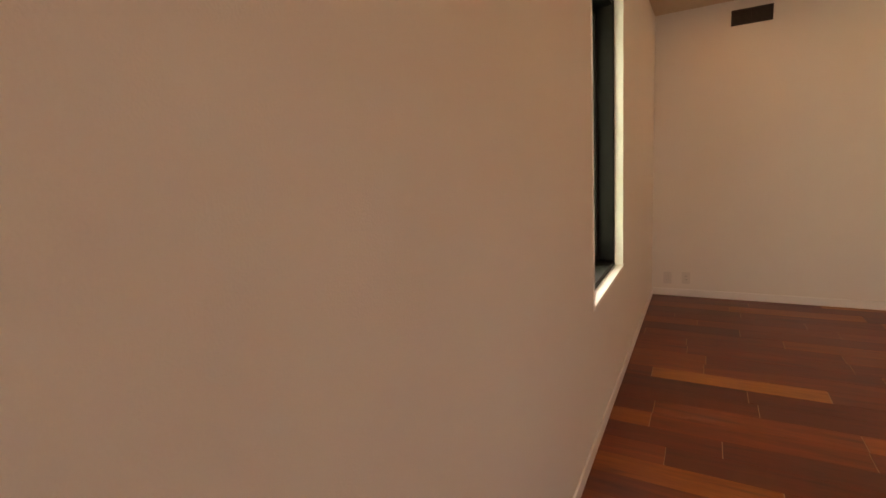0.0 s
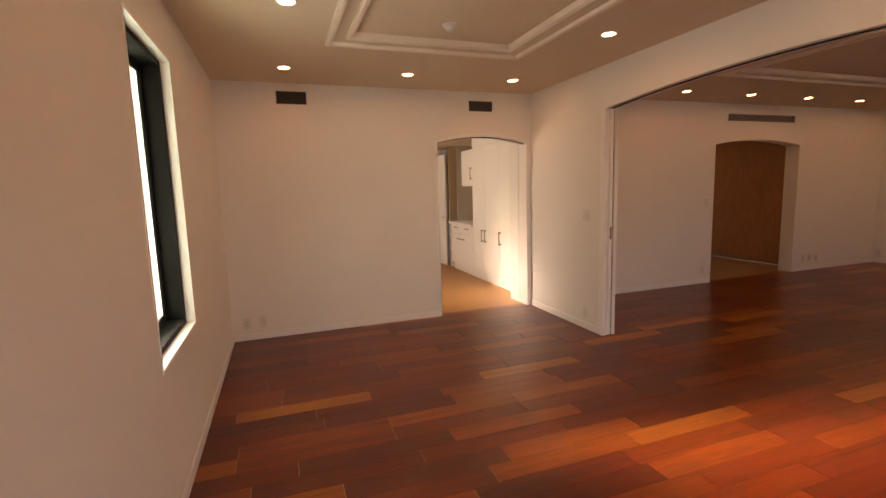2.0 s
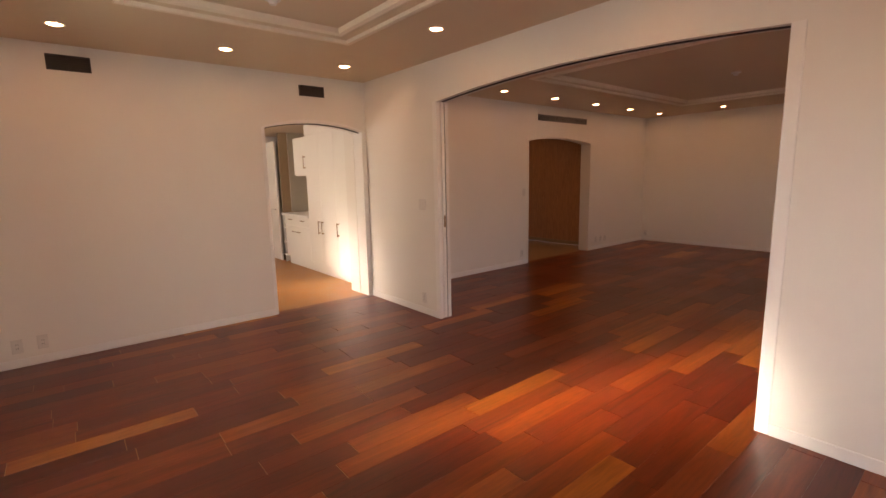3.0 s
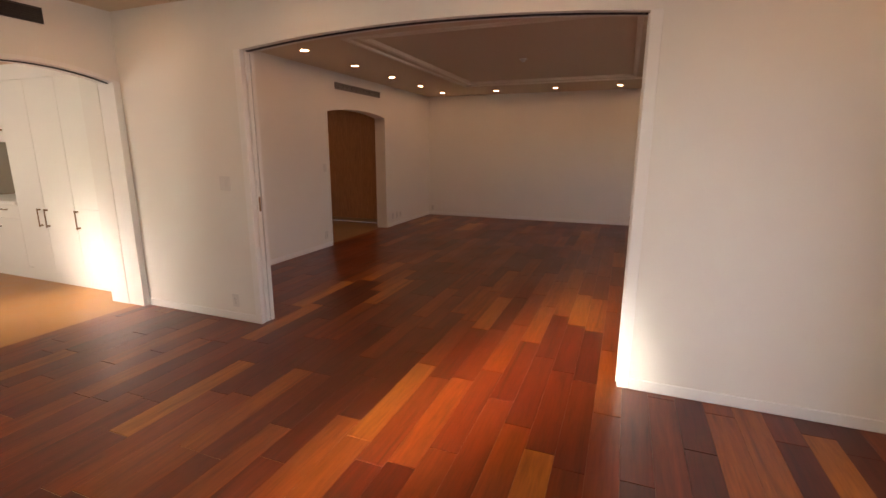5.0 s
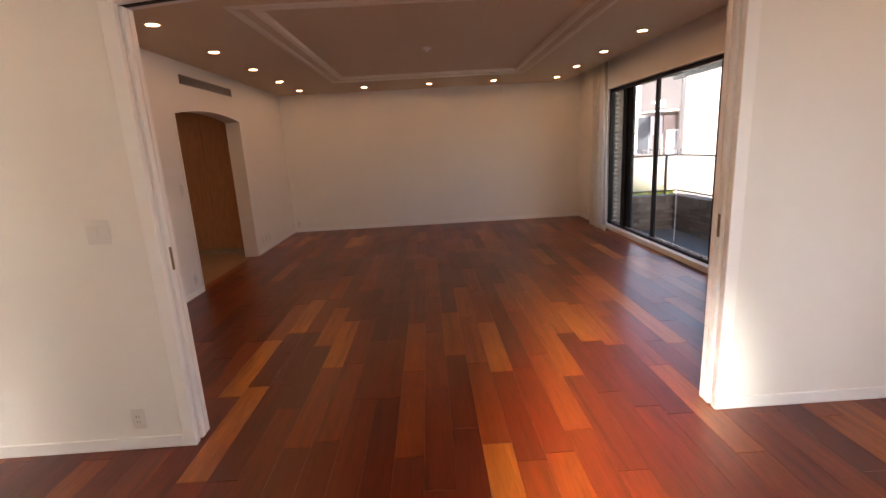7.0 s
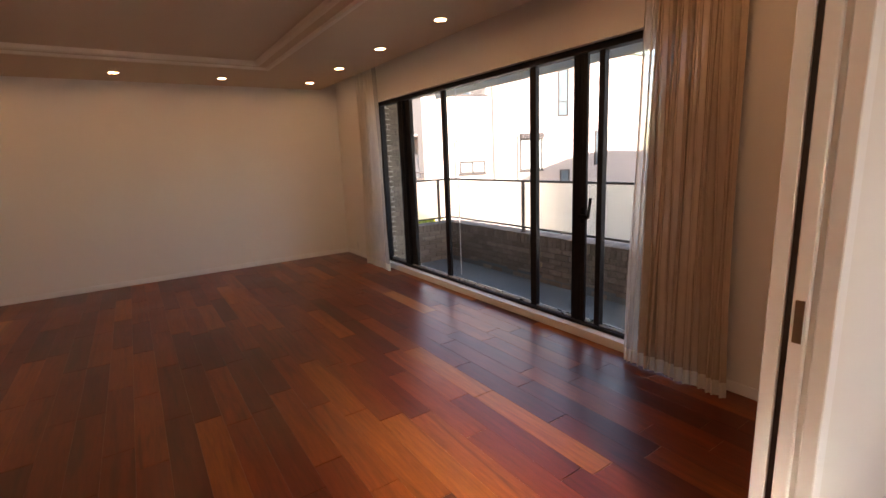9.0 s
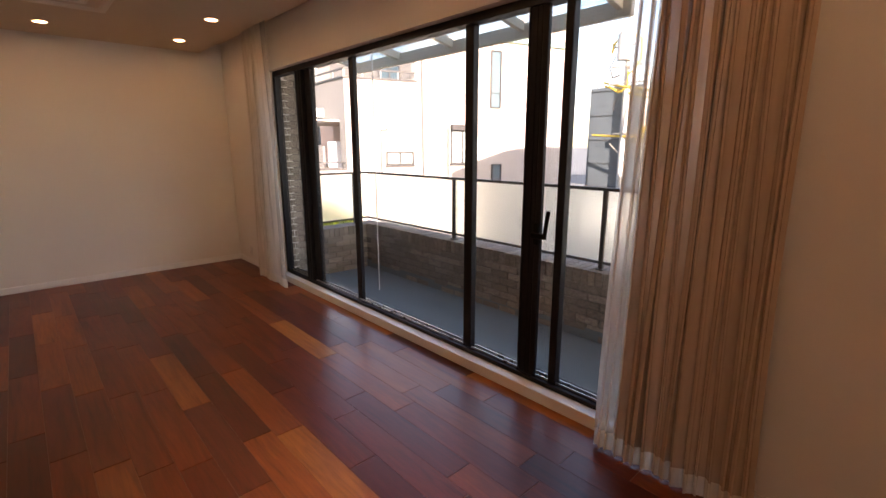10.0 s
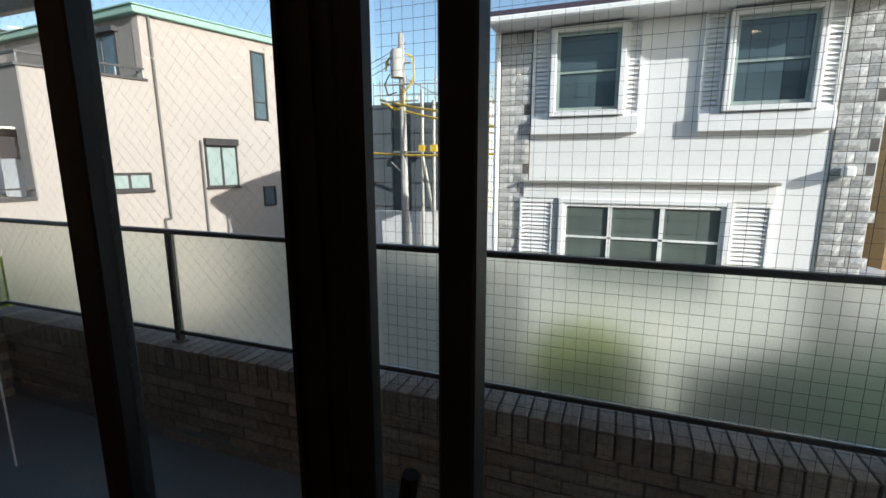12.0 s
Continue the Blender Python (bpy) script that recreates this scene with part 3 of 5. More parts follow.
def grille(name, x0, x1, z0, z1, mat, slats, label, depth=0.012):
    ob = thing(name, ((x0 + x1) / 2, YN, (z0 + z1) / 2), label, "air vent", "air vents")
    w, h = (x1 - x0) / 2, (z1 - z0) / 2
    part("backing", boxes((-w + 0.004, w - 0.004, -0.004, -0.0005, -h + 0.004, h - 0.004)), DARK, ob)
    f = 0.009
    part("frame", boxes((-w, w, -depth, 0, h - f, h), (-w, w, -depth, 0, -h, -h + f), (-w, -w + f, -depth, 0, -h + f, h - f), (w - f, w, -depth, 0, -h + f, h - f)), mat, ob)
    for k in range(slats):
        z = -h + f + (k + 0.5) * (2 * h - 2 * f) / slats
        bm = boxes((-w + f, w - f, -0.0018, 0.0018, -0.006, 0.006))
        bmesh.ops.rotate(bm, verts=bm.verts, matrix=Matrix.Rotation(radians(40), 3, "X"))
        bmesh.ops.translate(bm, verts=bm.verts, vec=(0, -0.008, z))
        part("slat", bm, mat, ob)
    part("divider", boxes((-0.003, 0.003, -depth - 0.001, -0.004, -h + f, h - f)), mat, ob)


grille("air_vent", 0.252, 0.545, 2.405, 2.528, VENT, 6, "dark bronze slatted air vent high on the wall")
grille("air_vent", 2.355, 2.645, 2.39, 2.503, VENT, 6, "dark bronze slatted air vent above the arch")
grille("air_vent", 6.434, 7.815, 2.365, 2.465, VENT_PALE, 5, "long grey slatted air vent above the arch")


# ---- switches and outlets ----
def plate(kind, at, face, wide=0.072, tall=0.118, label=""):
    rz = {"S": 0, "W": -90, "E": 90, "N": 180}[face]
    ob = thing(kind, at, label or ("white wall outlet plate" if kind == "outlet" else "white wall switch plate"), "outlet" if kind == "outlet" else "switch", "wall plates", rz=rz)
    part("plate", boxes((-wide / 2, wide / 2, -0.007, 0, -tall / 2, tall / 2), bevel=0.003), PLASTIC, ob)
    n = max(1, round(wide / 0.07))
    for k in range(n):
        cx = (k - (n - 1) / 2) * 0.05
        if kind == "outlet":
            part("insert", boxes((cx - 0.019, cx + 0.019, -0.0095, -0.007, -0.034, 0.034), bevel=0.001), PLASTIC, ob)
            for zc in (0.016, -0.016):
                part("slot", boxes((cx - 0.008, cx - 0.0055, -0.0100, -0.0094, zc - 0.006, zc + 0.006), (cx + 0.0055, cx + 0.008, -0.0100, -0.0094, zc - 0.006, zc + 0.006)), DARK, ob)
        else:
            part("rocker", boxes((cx - 0.021, cx + 0.021, -0.012, -0.007, -0.034, 0.034), bevel=0.002), PLASTIC, ob)


plate("outlet", (-0.195, YN, 0.178), "S")
plate("outlet", (-0.033, YN, 0.184), "S")
plate("switch", (XP0, 4.11, 1.196), "W", 0.118, 0.118, "white double wall switch plate beside the opening")
plate("outlet", (XP0, 4.115, 0.18), "W")
plate("switch", (6.09, YN, 1.20), "S")
plate("outlet", (6.05, YN, 0.19), "S")
plate("outlet", (8.24, YN, 0.20), "S")
plate("outlet", (8.41, YN, 0.20), "S")
plate("outlet", (8.56, YN, 0.19), "S")
plate("outlet", (XE, 5.13, 0.16), "W")
plate("outlet", (9.62, YS, 0.17), "N")
plate("outlet", (3.64, YS, 0.165), "N", 0.080, 0.112)
plate("outlet", (3.475, YS, 0.168), "N", 0.072, 0.112)


# ---- curtains ----
def curtain(name, x0, x1, folds, seed, thin_from, main):
    rnd = random.Random(seed)
    ob = thing(name, ((x0 + x1) / 2, -0.36, 0), "gathered sheer off-white full-length curtain beside the window", "curtain", "curtains")
    n = folds * 10
    ph = [rnd.uniform(-0.5, 0.5) for _ in range(folds + 2)]
    amp = [rnd.uniform(0.6, 1.3) for _ in range(folds + 2)]
    w = x1 - x0

    def at(k, z):
        u = k / n
        f = u * folds
        i = int(f)
        tight = 0.80 + 0.20 * (1 - z / 2.7)
        a = 0.019 * amp[i] * (0.75 + 0.25 * (1 - z / 2.7))
        x = (u - 0.5) * w * tight + 0.012 * math.sin(f * math.tau * 2 + ph[i] * 3) + 0.01 * math.sin(z * 1.7 + i * 2.1)
        y = a * math.sin(f * math.tau + ph[i] * 0.6) + 0.008 * math.sin(z * 2.3 + f * 1.3)
        return x, y, z

    def sheet(k0, k1, z0, z1, rows, off=0.0):
        bm = bmesh.new()
        grid = [[bm.verts.new((lambda p: (p[0], p[1] - off, p[2]))(at(k, z0 + (z1 - z0) * j / rows))) for k in range(k0, k1 + 1)] for j in range(rows + 1)]
        for g0, g1 in zip(grid, grid[1:]):
            for i in range(len(g0) - 1):
                bm.faces.new((g0[i], g0[i + 1], g1[i + 1], g1[i]))
        return bm
    cut = round(n * thin_from[0]), round(n * thin_from[1])
    spans = ((0, cut[0], CLOTH_THIN), (cut[0], cut[1], main), (cut[1], n, CLOTH_THIN))
    for k0, k1, mat in spans:
        if k1 > k0:
            part("panel", sheet(k0, k1, 0.11, 2.70, 14), mat, ob, smooth=True)
    part("hem", sheet(0, n, 0.012, 0.115, 2, 0.003), HEM, ob, "doubled hem at the foot", smooth=True)
    part("heading_tape", sheet(0, n, 2.66, 2.735, 1, 0.004), HEM, ob, smooth=True)


# same off-white curtains; the near one takes the shade-darkened cloth
curtain("curtain", 3.97, 4.665, 15, 3, (0.0, 0.83), CLOTH_SHADED)
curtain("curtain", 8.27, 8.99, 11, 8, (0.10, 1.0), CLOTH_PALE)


# ---- kitchen ----
XC = 3.25
def cabinet(name, y0, y1, z0, z1, x0, label, doors, plinth=0.0):
    ob = thing(name, (x0, (y0 + y1) / 2, z0), label, "cabinet", "kitchen cabinets")
    hw, h = (y1 - y0) / 2, z1 - z0
    part("body", boxes((0.021, 0.56, -hw + 0.001, hw - 0.001, plinth, h)), CABINET, ob)
    if plinth:
        part("plinth", boxes((0.045, 0.56, -hw, hw, 0.0, plinth)), CABINET, ob)
    for (a, b, c, d, hy, hz, tall) in doors:
        dr = part("door", boxes((0, 0.019, a - (y0 + y1) / 2 + 0.0015, b - (y0 + y1) / 2 - 0.0015, c - z0 + 0.0015, d - z0 - 0.0015), bevel=0.0015), CABINET, ob)
        if hy is not None:
            yy, zz = hy - (y0 + y1) / 2, hz - z0
            bm = bmesh.new()
            if tall:
                rod(bm, (-0.032, yy, zz - 0.10), (-0.032, yy, zz + 0.10), 0.006, 10)
                for e in (-0.085, 0.085):
                    rod(bm, (-0.036, yy, zz + e), (0.0, yy, zz + e), 0.009, 10)
            else:
                rod(bm, (-0.028, yy - 0.06, zz), (-0.028, yy + 0.06, zz), 0.005, 10)
                for e in (-0.05, 0.05):
                    rod(bm, (-0.032, yy + e, zz), (0.0, yy + e, zz), 0.007, 10)
            part("handle", bm, BRASS, dr, "dark metal bar handle")
    return ob


TZ = 2.16
cabinet("tall_cabinet", 5.664, 6.28, 0.0, TZ, XC, "tall white cabinet with a metal bar handle, end unit", [(5.664, 6.28, 0.866, TZ - 0.01, None, 0, 0), (5.664, 6.28, 0.16, 0.866, 6.235, 0.752, True)], 0.16)
cabinet("tall_cabinet", 6.282, 6.78, 0.0, TZ, XC, "tall white two-door cabinet with metal bar handles", [(6.282, 6.78, 0.16, TZ - 0.01, 6.74, 0.745, True)], 0.16)
cabinet("tall_cabinet", 6.782, 7.26, 0.0, TZ, XC, "tall white cabinet with a metal bar handle", [(6.782, 7.26, 0.16, TZ - 0.01, 6.86, 0.745, True)], 0.16)
solid("trim_cabinet_filler", boxes((XC + 0.004, XC + 0.3, 5.664, 7.26, TZ, KH)), CABINET, "white filler panel above the tall cabinets", "filler panel", "structure")
cabinet("base_cabinet", 7.262, 8.30, 0.0, 0.86, XC, "white base cabinet with drawers and doors", [(7.262, 7.78, 0.70, 0.855, 7.52, 0.80, False), (7.78, 8.30, 0.70, 0.855, 8.04, 0.80, False),
        (7.262, 7.78, 0.16, 0.698, 7.70, 0.60, False), (7.78, 8.30, 0.16, 0.698, 7.9, 0.60, False)], 0.14)
solid("worktop", boxes((XC - 0.03, XC + 0.58, 7.262, 8.40, 0.862, 0.898), bevel=0.006), TRIM, "pale worktop on the base cabinets", "worktop")
cabinet("wall_cabinet", 7.262, 7.80, 1.54, 2.15, XC + 0.03, "white wall cabinet over the worktop", [(7.262, 7.80, 1.55, 2.14, 7.34, 1.75, True)])
shelf = thing("corner_shelf", (XC + 0.02, 8.40, 0.0), "small white open end shelves beside the worktop", "shelf")
for z in (0.12, 0.36, 0.62):
    bm = boxes((0.0, 0.5, -0.09, 0.09, z, z + 0.02), bevel=0.004)
    part("shelf_board", bm, CABINET, shelf)
part("side_panel", boxes((0.02, 0.5, 0.09, 0.11, 0.0, 0.86)), CABINET, shelf)
door = thing("kitchen_door", (3.27, 8.62, 0.0), "white flush door standing open with a lever handle", "door", rz=-90)
part("leaf", boxes((-0.70, 0.0, -0.018, 0.018, 0.006, 2.16), bevel=0.002), CABINET, door)
bm = bmesh.new()
rod(bm, (-0.09, -0.018, 0.95), (-0.09, -0.055, 0.95), 0.012, 12)
rod(bm, (-0.08, -0.05, 0.95), (-0.20, -0.05, 0.95), 0.008, 12)
part("handle", bm, CHROME, door, "metal lever handle")
solid("wall_kitchen_niche", boxes((3.31, 3.90, 8.52, 8.56, 0.0, KH)), NICHE, "tan end panel beside the worktop", "panel", "structure")
solid("wall_backsplash", boxes((3.46, 3.90, 8.47, 8.515, 0.90, KH)), SPLASH, "grey-beige panel at the end of the worktop", "panel", "structure")

# ---- hall closet ----
closet = thing("hall_closet", (HX1, 6.4, 0.0), "honey veneer closet doors on a dark plinth in the hall", "closet")
part("plinth", boxes((0.01, 0.03, -1.0, 1.4, 0.0, 0.07)), NICHE, closet)
for k in range(4):
    part("door", boxes((0.0, 0.022, -0.98 + k * 0.59, -0.395 + k * 0.59, 0.075, 2.40), bevel=0.002), HALL_WOOD, closet)


# ---- balcony ----
ZF = -0.18
solid("floor_balcony", boxes((-0.6, 9.3, -2.02, YS2, ZF - 0.15, ZF), (-0.6, 9.3, -1.97, -1.916, ZF, ZF + 0.10)), SHEET, "grey sheet-covered balcony floor", "balcony floor", "structure")
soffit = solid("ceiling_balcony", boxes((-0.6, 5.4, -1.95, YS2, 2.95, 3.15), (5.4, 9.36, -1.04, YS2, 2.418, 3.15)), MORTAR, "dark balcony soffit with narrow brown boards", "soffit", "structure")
for k in range(4):
    part("board", boxes((5.41, 8.70, -1.036 + k * 0.079, -0.964 + k * 0.079, 2.400, 2.417), bevel=0.003), SOFFIT_WOOD, soffit)
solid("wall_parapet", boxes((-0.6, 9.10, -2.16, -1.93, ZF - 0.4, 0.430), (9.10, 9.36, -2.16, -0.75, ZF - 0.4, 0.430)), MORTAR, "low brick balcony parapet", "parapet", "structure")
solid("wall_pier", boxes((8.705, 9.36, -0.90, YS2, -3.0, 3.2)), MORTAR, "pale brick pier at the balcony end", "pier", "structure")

rail = thing("balcony_railing", (0, 0, 0), "dark steel railing with frosted glass panels on the parapet", "railing")
part("top_rail", boxes((-0.5, 9.21, -2.042, -1.998, 1.128, 1.156), bevel=0.006), STEEL_DARK, rail)
part("top_rail", boxes((9.16, 9.21, -1.998, -0.905, 1.128, 1.156), bevel=0.006), STEEL_DARK, rail)
part("bottom_rail", boxes((-0.5, 9.20, -2.035, -2.005, 0.497, 0.522), bevel=0.004), STEEL_DARK, rail)
part("bottom_rail", boxes((9.17, 9.20, -2.005, -0.905, 0.497, 0.522), bevel=0.004), STEEL_DARK, rail)
posts = [9.182] + [7.405 - 1.84 * k for k in range(5)]
for x in posts[1:]:
    part("post", boxes((x - 0.02, x + 0.02, -2.04, -2.0, 0.445, 1.128), (x - 0.035, x + 0.035, -2.055, -1.985, 0.443, 0.457), bevel=0.003), STEEL_DARK, rail)
part("post", boxes((9.165, 9.205, -1.82, -1.78, 0.445, 1.128), bevel=0.003), STEEL_DARK, rail)
for a, b in zip(posts, posts[1:]):
    part("glass_panel", boxes((b + 0.021, a - 0.021, -2.023, -2.017, 0.523, 1.127)), RAIL_GLASS, rail, "frosted glass panel").visible_shadow = False
for a, b in ((-2.01, -1.822), (-1.778, -0.92)):
    part("glass_panel", boxes((9.182, 9.188, a, b, 0.523, 1.127)), RAIL_GLASS, rail, "frosted glass panel").visible_shadow = False

canopy = thing("glass_canopy", (0, 0, 0), "cream steel canopy with pale glass over the balcony", "canopy")
part("front_beam", boxes((5.40, 9.25, -1.93, -1.87, 2.43, 2.55), bevel=0.006), CANOPY_PAINT, canopy)
for k in range(5):
    x = 5.49 + k * 0.905
    bm = boxes((x - 0.025, x + 0.025, -1.87, -1.045, -0.04, 0.04), bevel=0.004)
    for v in bm.verts:
        v.co.z += 2.52 + (v.co.y + 1.87) * 0.20
    part("rafter", bm, CANOPY_PAINT, canopy)
    if k < 4:
        bm = boxes((x + 0.03, x + 0.875, -1.98, -1.05, 0.044, 0.052))
        for v in bm.verts:
            v.co.z += 2.52 + (v.co.y + 1.87) * 0.20
        part("glass_sheet", bm, CANOPY_GLASS, canopy, "pale blue-green glass sheet").visible_shadow = False
bm = bmesh.new()
rod(bm, (8.05, -1.40, ZF), (8.05, -1.40, 2.58), 0.006, 8)
solid("hanging_cord", bm, TRIM, "thin white cord hanging from the canopy to the balcony floor", "cord")


# ---- outside: ground, houses, street ----
ASPHALT = surface("asphalt", (0.16, 0.155, 0.15), 0.9, vary=0.25, scale=0.6, fine=30, bump=0.3)
HOUSE_WHITE = surface("white_siding", (0.84, 0.83, 0.81), 0.7, vary=0.05, scale=0.8, fine=50, bump=0.15)
STONE = brick_mat("grey_split_stone", "object", [(0.0, (0.42, 0.415, 0.395)), (0.5, (0.52, 0.51, 0.485)), (1.0, (0.60, 0.59, 0.57))], 0.9)
SLATE = surface("dark_roof", (0.060, 0.045, 0.065), 0.7, vary=0.2, scale=3, fine=30)
BEIGE = surface("beige_render", (0.392, 0.344, 0.302), 0.9, vary=0.06, scale=0.7, fine=35, bump=0.3)
TILE = surface("grey_wall_tile", (0.235, 0.215, 0.195), 0.8, vary=0.12, scale=5, fine=25, bump=0.3)
# pipe grey is darkened to include the shadow beside each pipe
PIPE = surface("shadowed_grey_pipe", (0.12, 0.11, 0.10), 0.6, vary=0.1, scale=4, fine=30)
COPPER = surface("green_copper", (0.27, 0.42, 0.34), 0.6, vary=0.12, scale=2, fine=30)
FRAME = surface("dark_window_frame", (0.035, 0.030, 0.028), 0.45, vary=0.1, scale=4, fine=40)
DARK_GLASS = surface("dark_window_glass", (0.075, 0.11, 0.125), 0.06, vary=0.35, scale=1.6, fine=5, bump=0.0)
PALE_GLASS = surface("pale_window_glass", (0.30, 0.36, 0.33), 0.15, vary=0.15, scale=2, fine=8, bump=0.0)
MID_GLASS = surface("grey_green_window_glass", (0.13, 0.155, 0.14), 0.10, vary=0.25, scale=1.6, fine=6, bump=0.0)
# grey sheet with the shade on the building site put into its colour
GREY_SHEET = surface("shaded_grey_sheet", (0.10, 0.12, 0.13), 0.8, vary=0.15, scale=1.0, fine=12)
CONCRETE = surface("pole_concrete", (0.42, 0.40, 0.37), 0.9, vary=0.12, scale=2, fine=30)
YELLOW = surface("yellow_guard", (0.72, 0.47, 0.06), 0.5, vary=0.1, scale=5, fine=30)
TUBE = surface("scaffold_tube", (0.40, 0.38, 0.34), 0.5, metal=0.4, vary=0.2, scale=5, fine=30)
ORANGE = surface("terracotta_render", (0.50, 0.28, 0.18), 0.9, vary=0.08, scale=0.8, fine=30)
TIMBER = surface("tan_timber", (0.42, 0.25, 0.10), 0.7, vary=0.15, scale=3, fine=30)
CAR_PAINT = surface("white_car_paint", (0.75, 0.76, 0.78), 0.2, vary=0.02, scale=3, fine=10, bump=0.0, coat=0.6)
RUBBER = surface("tyre_rubber", (0.02, 0.02, 0.02), 0.8, vary=0.1, scale=9, fine=60)


def leaf_mat(name, lo, hi):
    m, nt, p = material(name)
    _, g = world_coords(nt, (1, 1, 1))
    r = ramp(nt, g.outputs["Random Per Island"], [(0.0, lo), (1.0, hi)])
    nt.links.new(r.outputs[0], p.inputs["Base Color"])
    p.inputs["Roughness"].default_value = 0.6
    p.inputs["Transmission Weight"].default_value = 0.0
    return m


LEAF_LIME = leaf_mat("lime_leaves", (0.16, 0.22, 0.006), (0.46, 0.52, 0.012))
LEAF_DARK = leaf_mat("dark_leaves", (0.012, 0.055, 0.022), (0.04, 0.13, 0.04))
BARK = surface("bark", (0.10, 0.07, 0.05), 0.9, vary=0.3, scale=9, fine=50)

ZG = -3.0
bm = bmesh.new()
bmesh.ops.create_grid(bm, x_segments=2, y_segments=2, size=1500, matrix=Matrix.Translation((0, 0, ZG)))
solid("ground", bm, ASPHALT, "grey asphalt ground between the houses", "ground", "structure")
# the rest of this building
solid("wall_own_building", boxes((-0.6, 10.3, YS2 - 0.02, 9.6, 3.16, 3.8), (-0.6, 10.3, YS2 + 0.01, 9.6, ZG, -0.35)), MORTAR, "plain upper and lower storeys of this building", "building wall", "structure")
# unseen pane in the assumed kitchen opening, added to block direct sun
kp = solid("window_4", boxes((KX0 - 0.10, KX0 - 0.09, 6.6, 7.6, 1.0, 2.15)), OBSCURE, "unseen obscure kitchen pane, added to keep direct sun out", "window", "structure")


def house_window(parent, x0, x1, z0, z1, y, glass, rails=(), mullions=(), f=0.05, frame_mat=None, depth=0.05, sill=False):
    """A window on a face that looks along -y of the parent's own axes."""
    fm = frame_mat or FRAME
    bm = boxes((x0, x1, y - depth, y + 0.02, z1 - f, z1), (x0, x1, y - depth, y + 0.02, z0, z0 + f), (x0, x0 + f, y - depth, y + 0.02, z0 + f, z1 - f), (x1 - f, x1, y - depth, y + 0.02, z0 + f, z1 - f))
    w = part("window", bm, fm, parent)
    part("pane", boxes((x0 + f, x1 - f, y - 0.012, y - 0.004, z0 + f, z1 - f)), glass, w)
    for z in rails:
        part("rail", boxes((x0 + f, x1 - f, y - depth * 0.8, y - 0.012, z - 0.016, z + 0.016)), fm, w)
    for x in mullions:
        part("mullion", boxes((x - 0.03, x + 0.03, y - depth * 0.8, y - 0.012, z0 + f, z1 - f)), fm, w)
    if sill:
        part("sill", boxes((x0 - 0.04, x1 + 0.04, y - depth - 0.05, y, z0 - 0.05, z0)), fm, w)
    return w


# beige house, its own axes: x along its long face, y into the house
B = thing("beige_house", (16.438, -9.41, ZG - 0.045), "three-storey beige rendered house with a green roof edge and dark windows", "house", rz=math.degrees(math.atan2(-0.964, -0.266)))
O = -ZG
part("wall", boxes((-0.42, 6.75, 0.0, 8.0, 0.0, 5.32 + O)), BEIGE, B)
part("wall", boxes((-4.30, -0.42, 0.0, 4.0, 0.0, 0.78 + O), (-1.60, -0.42, 0.0, 4.0, 0.78 + O, 3.70 + O), (-2.95, -1.60, 0.0, 0.40, 0.78 + O, 3.70 + O), (-2.95, -1.60, 0.40, 4.0, 2.35 + O, 3.70 + O)), BEIGE, B, "lower beige wing with a recessed balcony under the roof terrace")
part("tile_cladding", boxes((-2.985, -2.951, -0.002, 0.40, 0.78 + O, 3.70 + O), (-2.985, -2.951, 0.40, 4.0, 2.35 + O, 3.70 + O)), TILE, B, "grey-brown wall tiles")
part("tile_cladding", boxes((-4.335, -4.301, -0.002, 4.0, 0.0, 0.78 + O)), TILE, B, "grey-brown wall tiles")
part("tile_cladding", boxes((-0.455, -0.421, 0.25, 6.5, 3.70 + O, 5.30 + O)), TILE, B, "grey-brown wall tiles")
part("corner_band", boxes((-0.47, -0.421, 0.0, 0.25, 3.70 + O, 5.30 + O)), BEIGE, B)
roof = part("roof", boxes((-0.62, 6.85, -0.14, 8.1, 5.32 + O, 5.50 + O), bevel=0.02), COPPER, B, "green copper roof edge")
part("roof_cap", boxes((-0.66, 6.89, -0.18, 8.14, 5.50 + O, 5.53 + O)), COPPER, roof)
for sx in (1.2, 4.0):
    bm = bmesh.new()
    rod(bm, (sx, 0.3, 5.53 + O), (sx, 0.3, 5.66 + O), 0.04, 8)
    part("roof_stub", bm, CHROME, roof)
part("terrace_coping", boxes((-3.03, -0.40, -0.05, 0.10, 3.70 + O, 3.76 + O), (-3.03, -2.90, 0.10, 4.0, 3.70 + O, 3.76 + O)), FRAME, B)
bm = bmesh.new()
for k in range(5):
    rod(bm, (-2.95 + k * 0.62, 0.02, 3.76 + O), (-2.95 + k * 0.62, 0.02, 3.98 + O), 0.018, 6)
for k in range(1, 6):
    rod(bm, (-2.95, 0.02 + k * 0.78, 3.76 + O), (-2.95, 0.02 + k * 0.78, 3.98 + O), 0.018, 6)
part("railing_posts", bm, CHROME, B)
bm = boxes((-2.98, -0.45, -0.01, 0.05, 3.97 + O, 4.02 + O), (-2.98, -2.92, 0.05, 3.98, 3.97 + O, 4.02 + O))
part("railing_top", bm, FRAME, B)
house_window(B, 2.58, 3.06, 2.95 + O, 5.0 + O, 0.0, DARK_GLASS, (3.5 + O,))
w = house_window(B, 0.91, 1.89, 0.91 + O, 2.12 + O, 0.0, PALE_GLASS, (), (1.40,), sill=True)
part("shutter_box", boxes((0.90, 1.90, -0.16, 0.0, 2.12 + O, 2.32 + O), bevel=0.01), FRAME, w, "dark roller shutter box")
house_window(B, -1.61, -0.57, 0.91 + O, 1.37 + O, 0.0, PALE_GLASS, (), (-1.09,), f=0.06, sill=True)
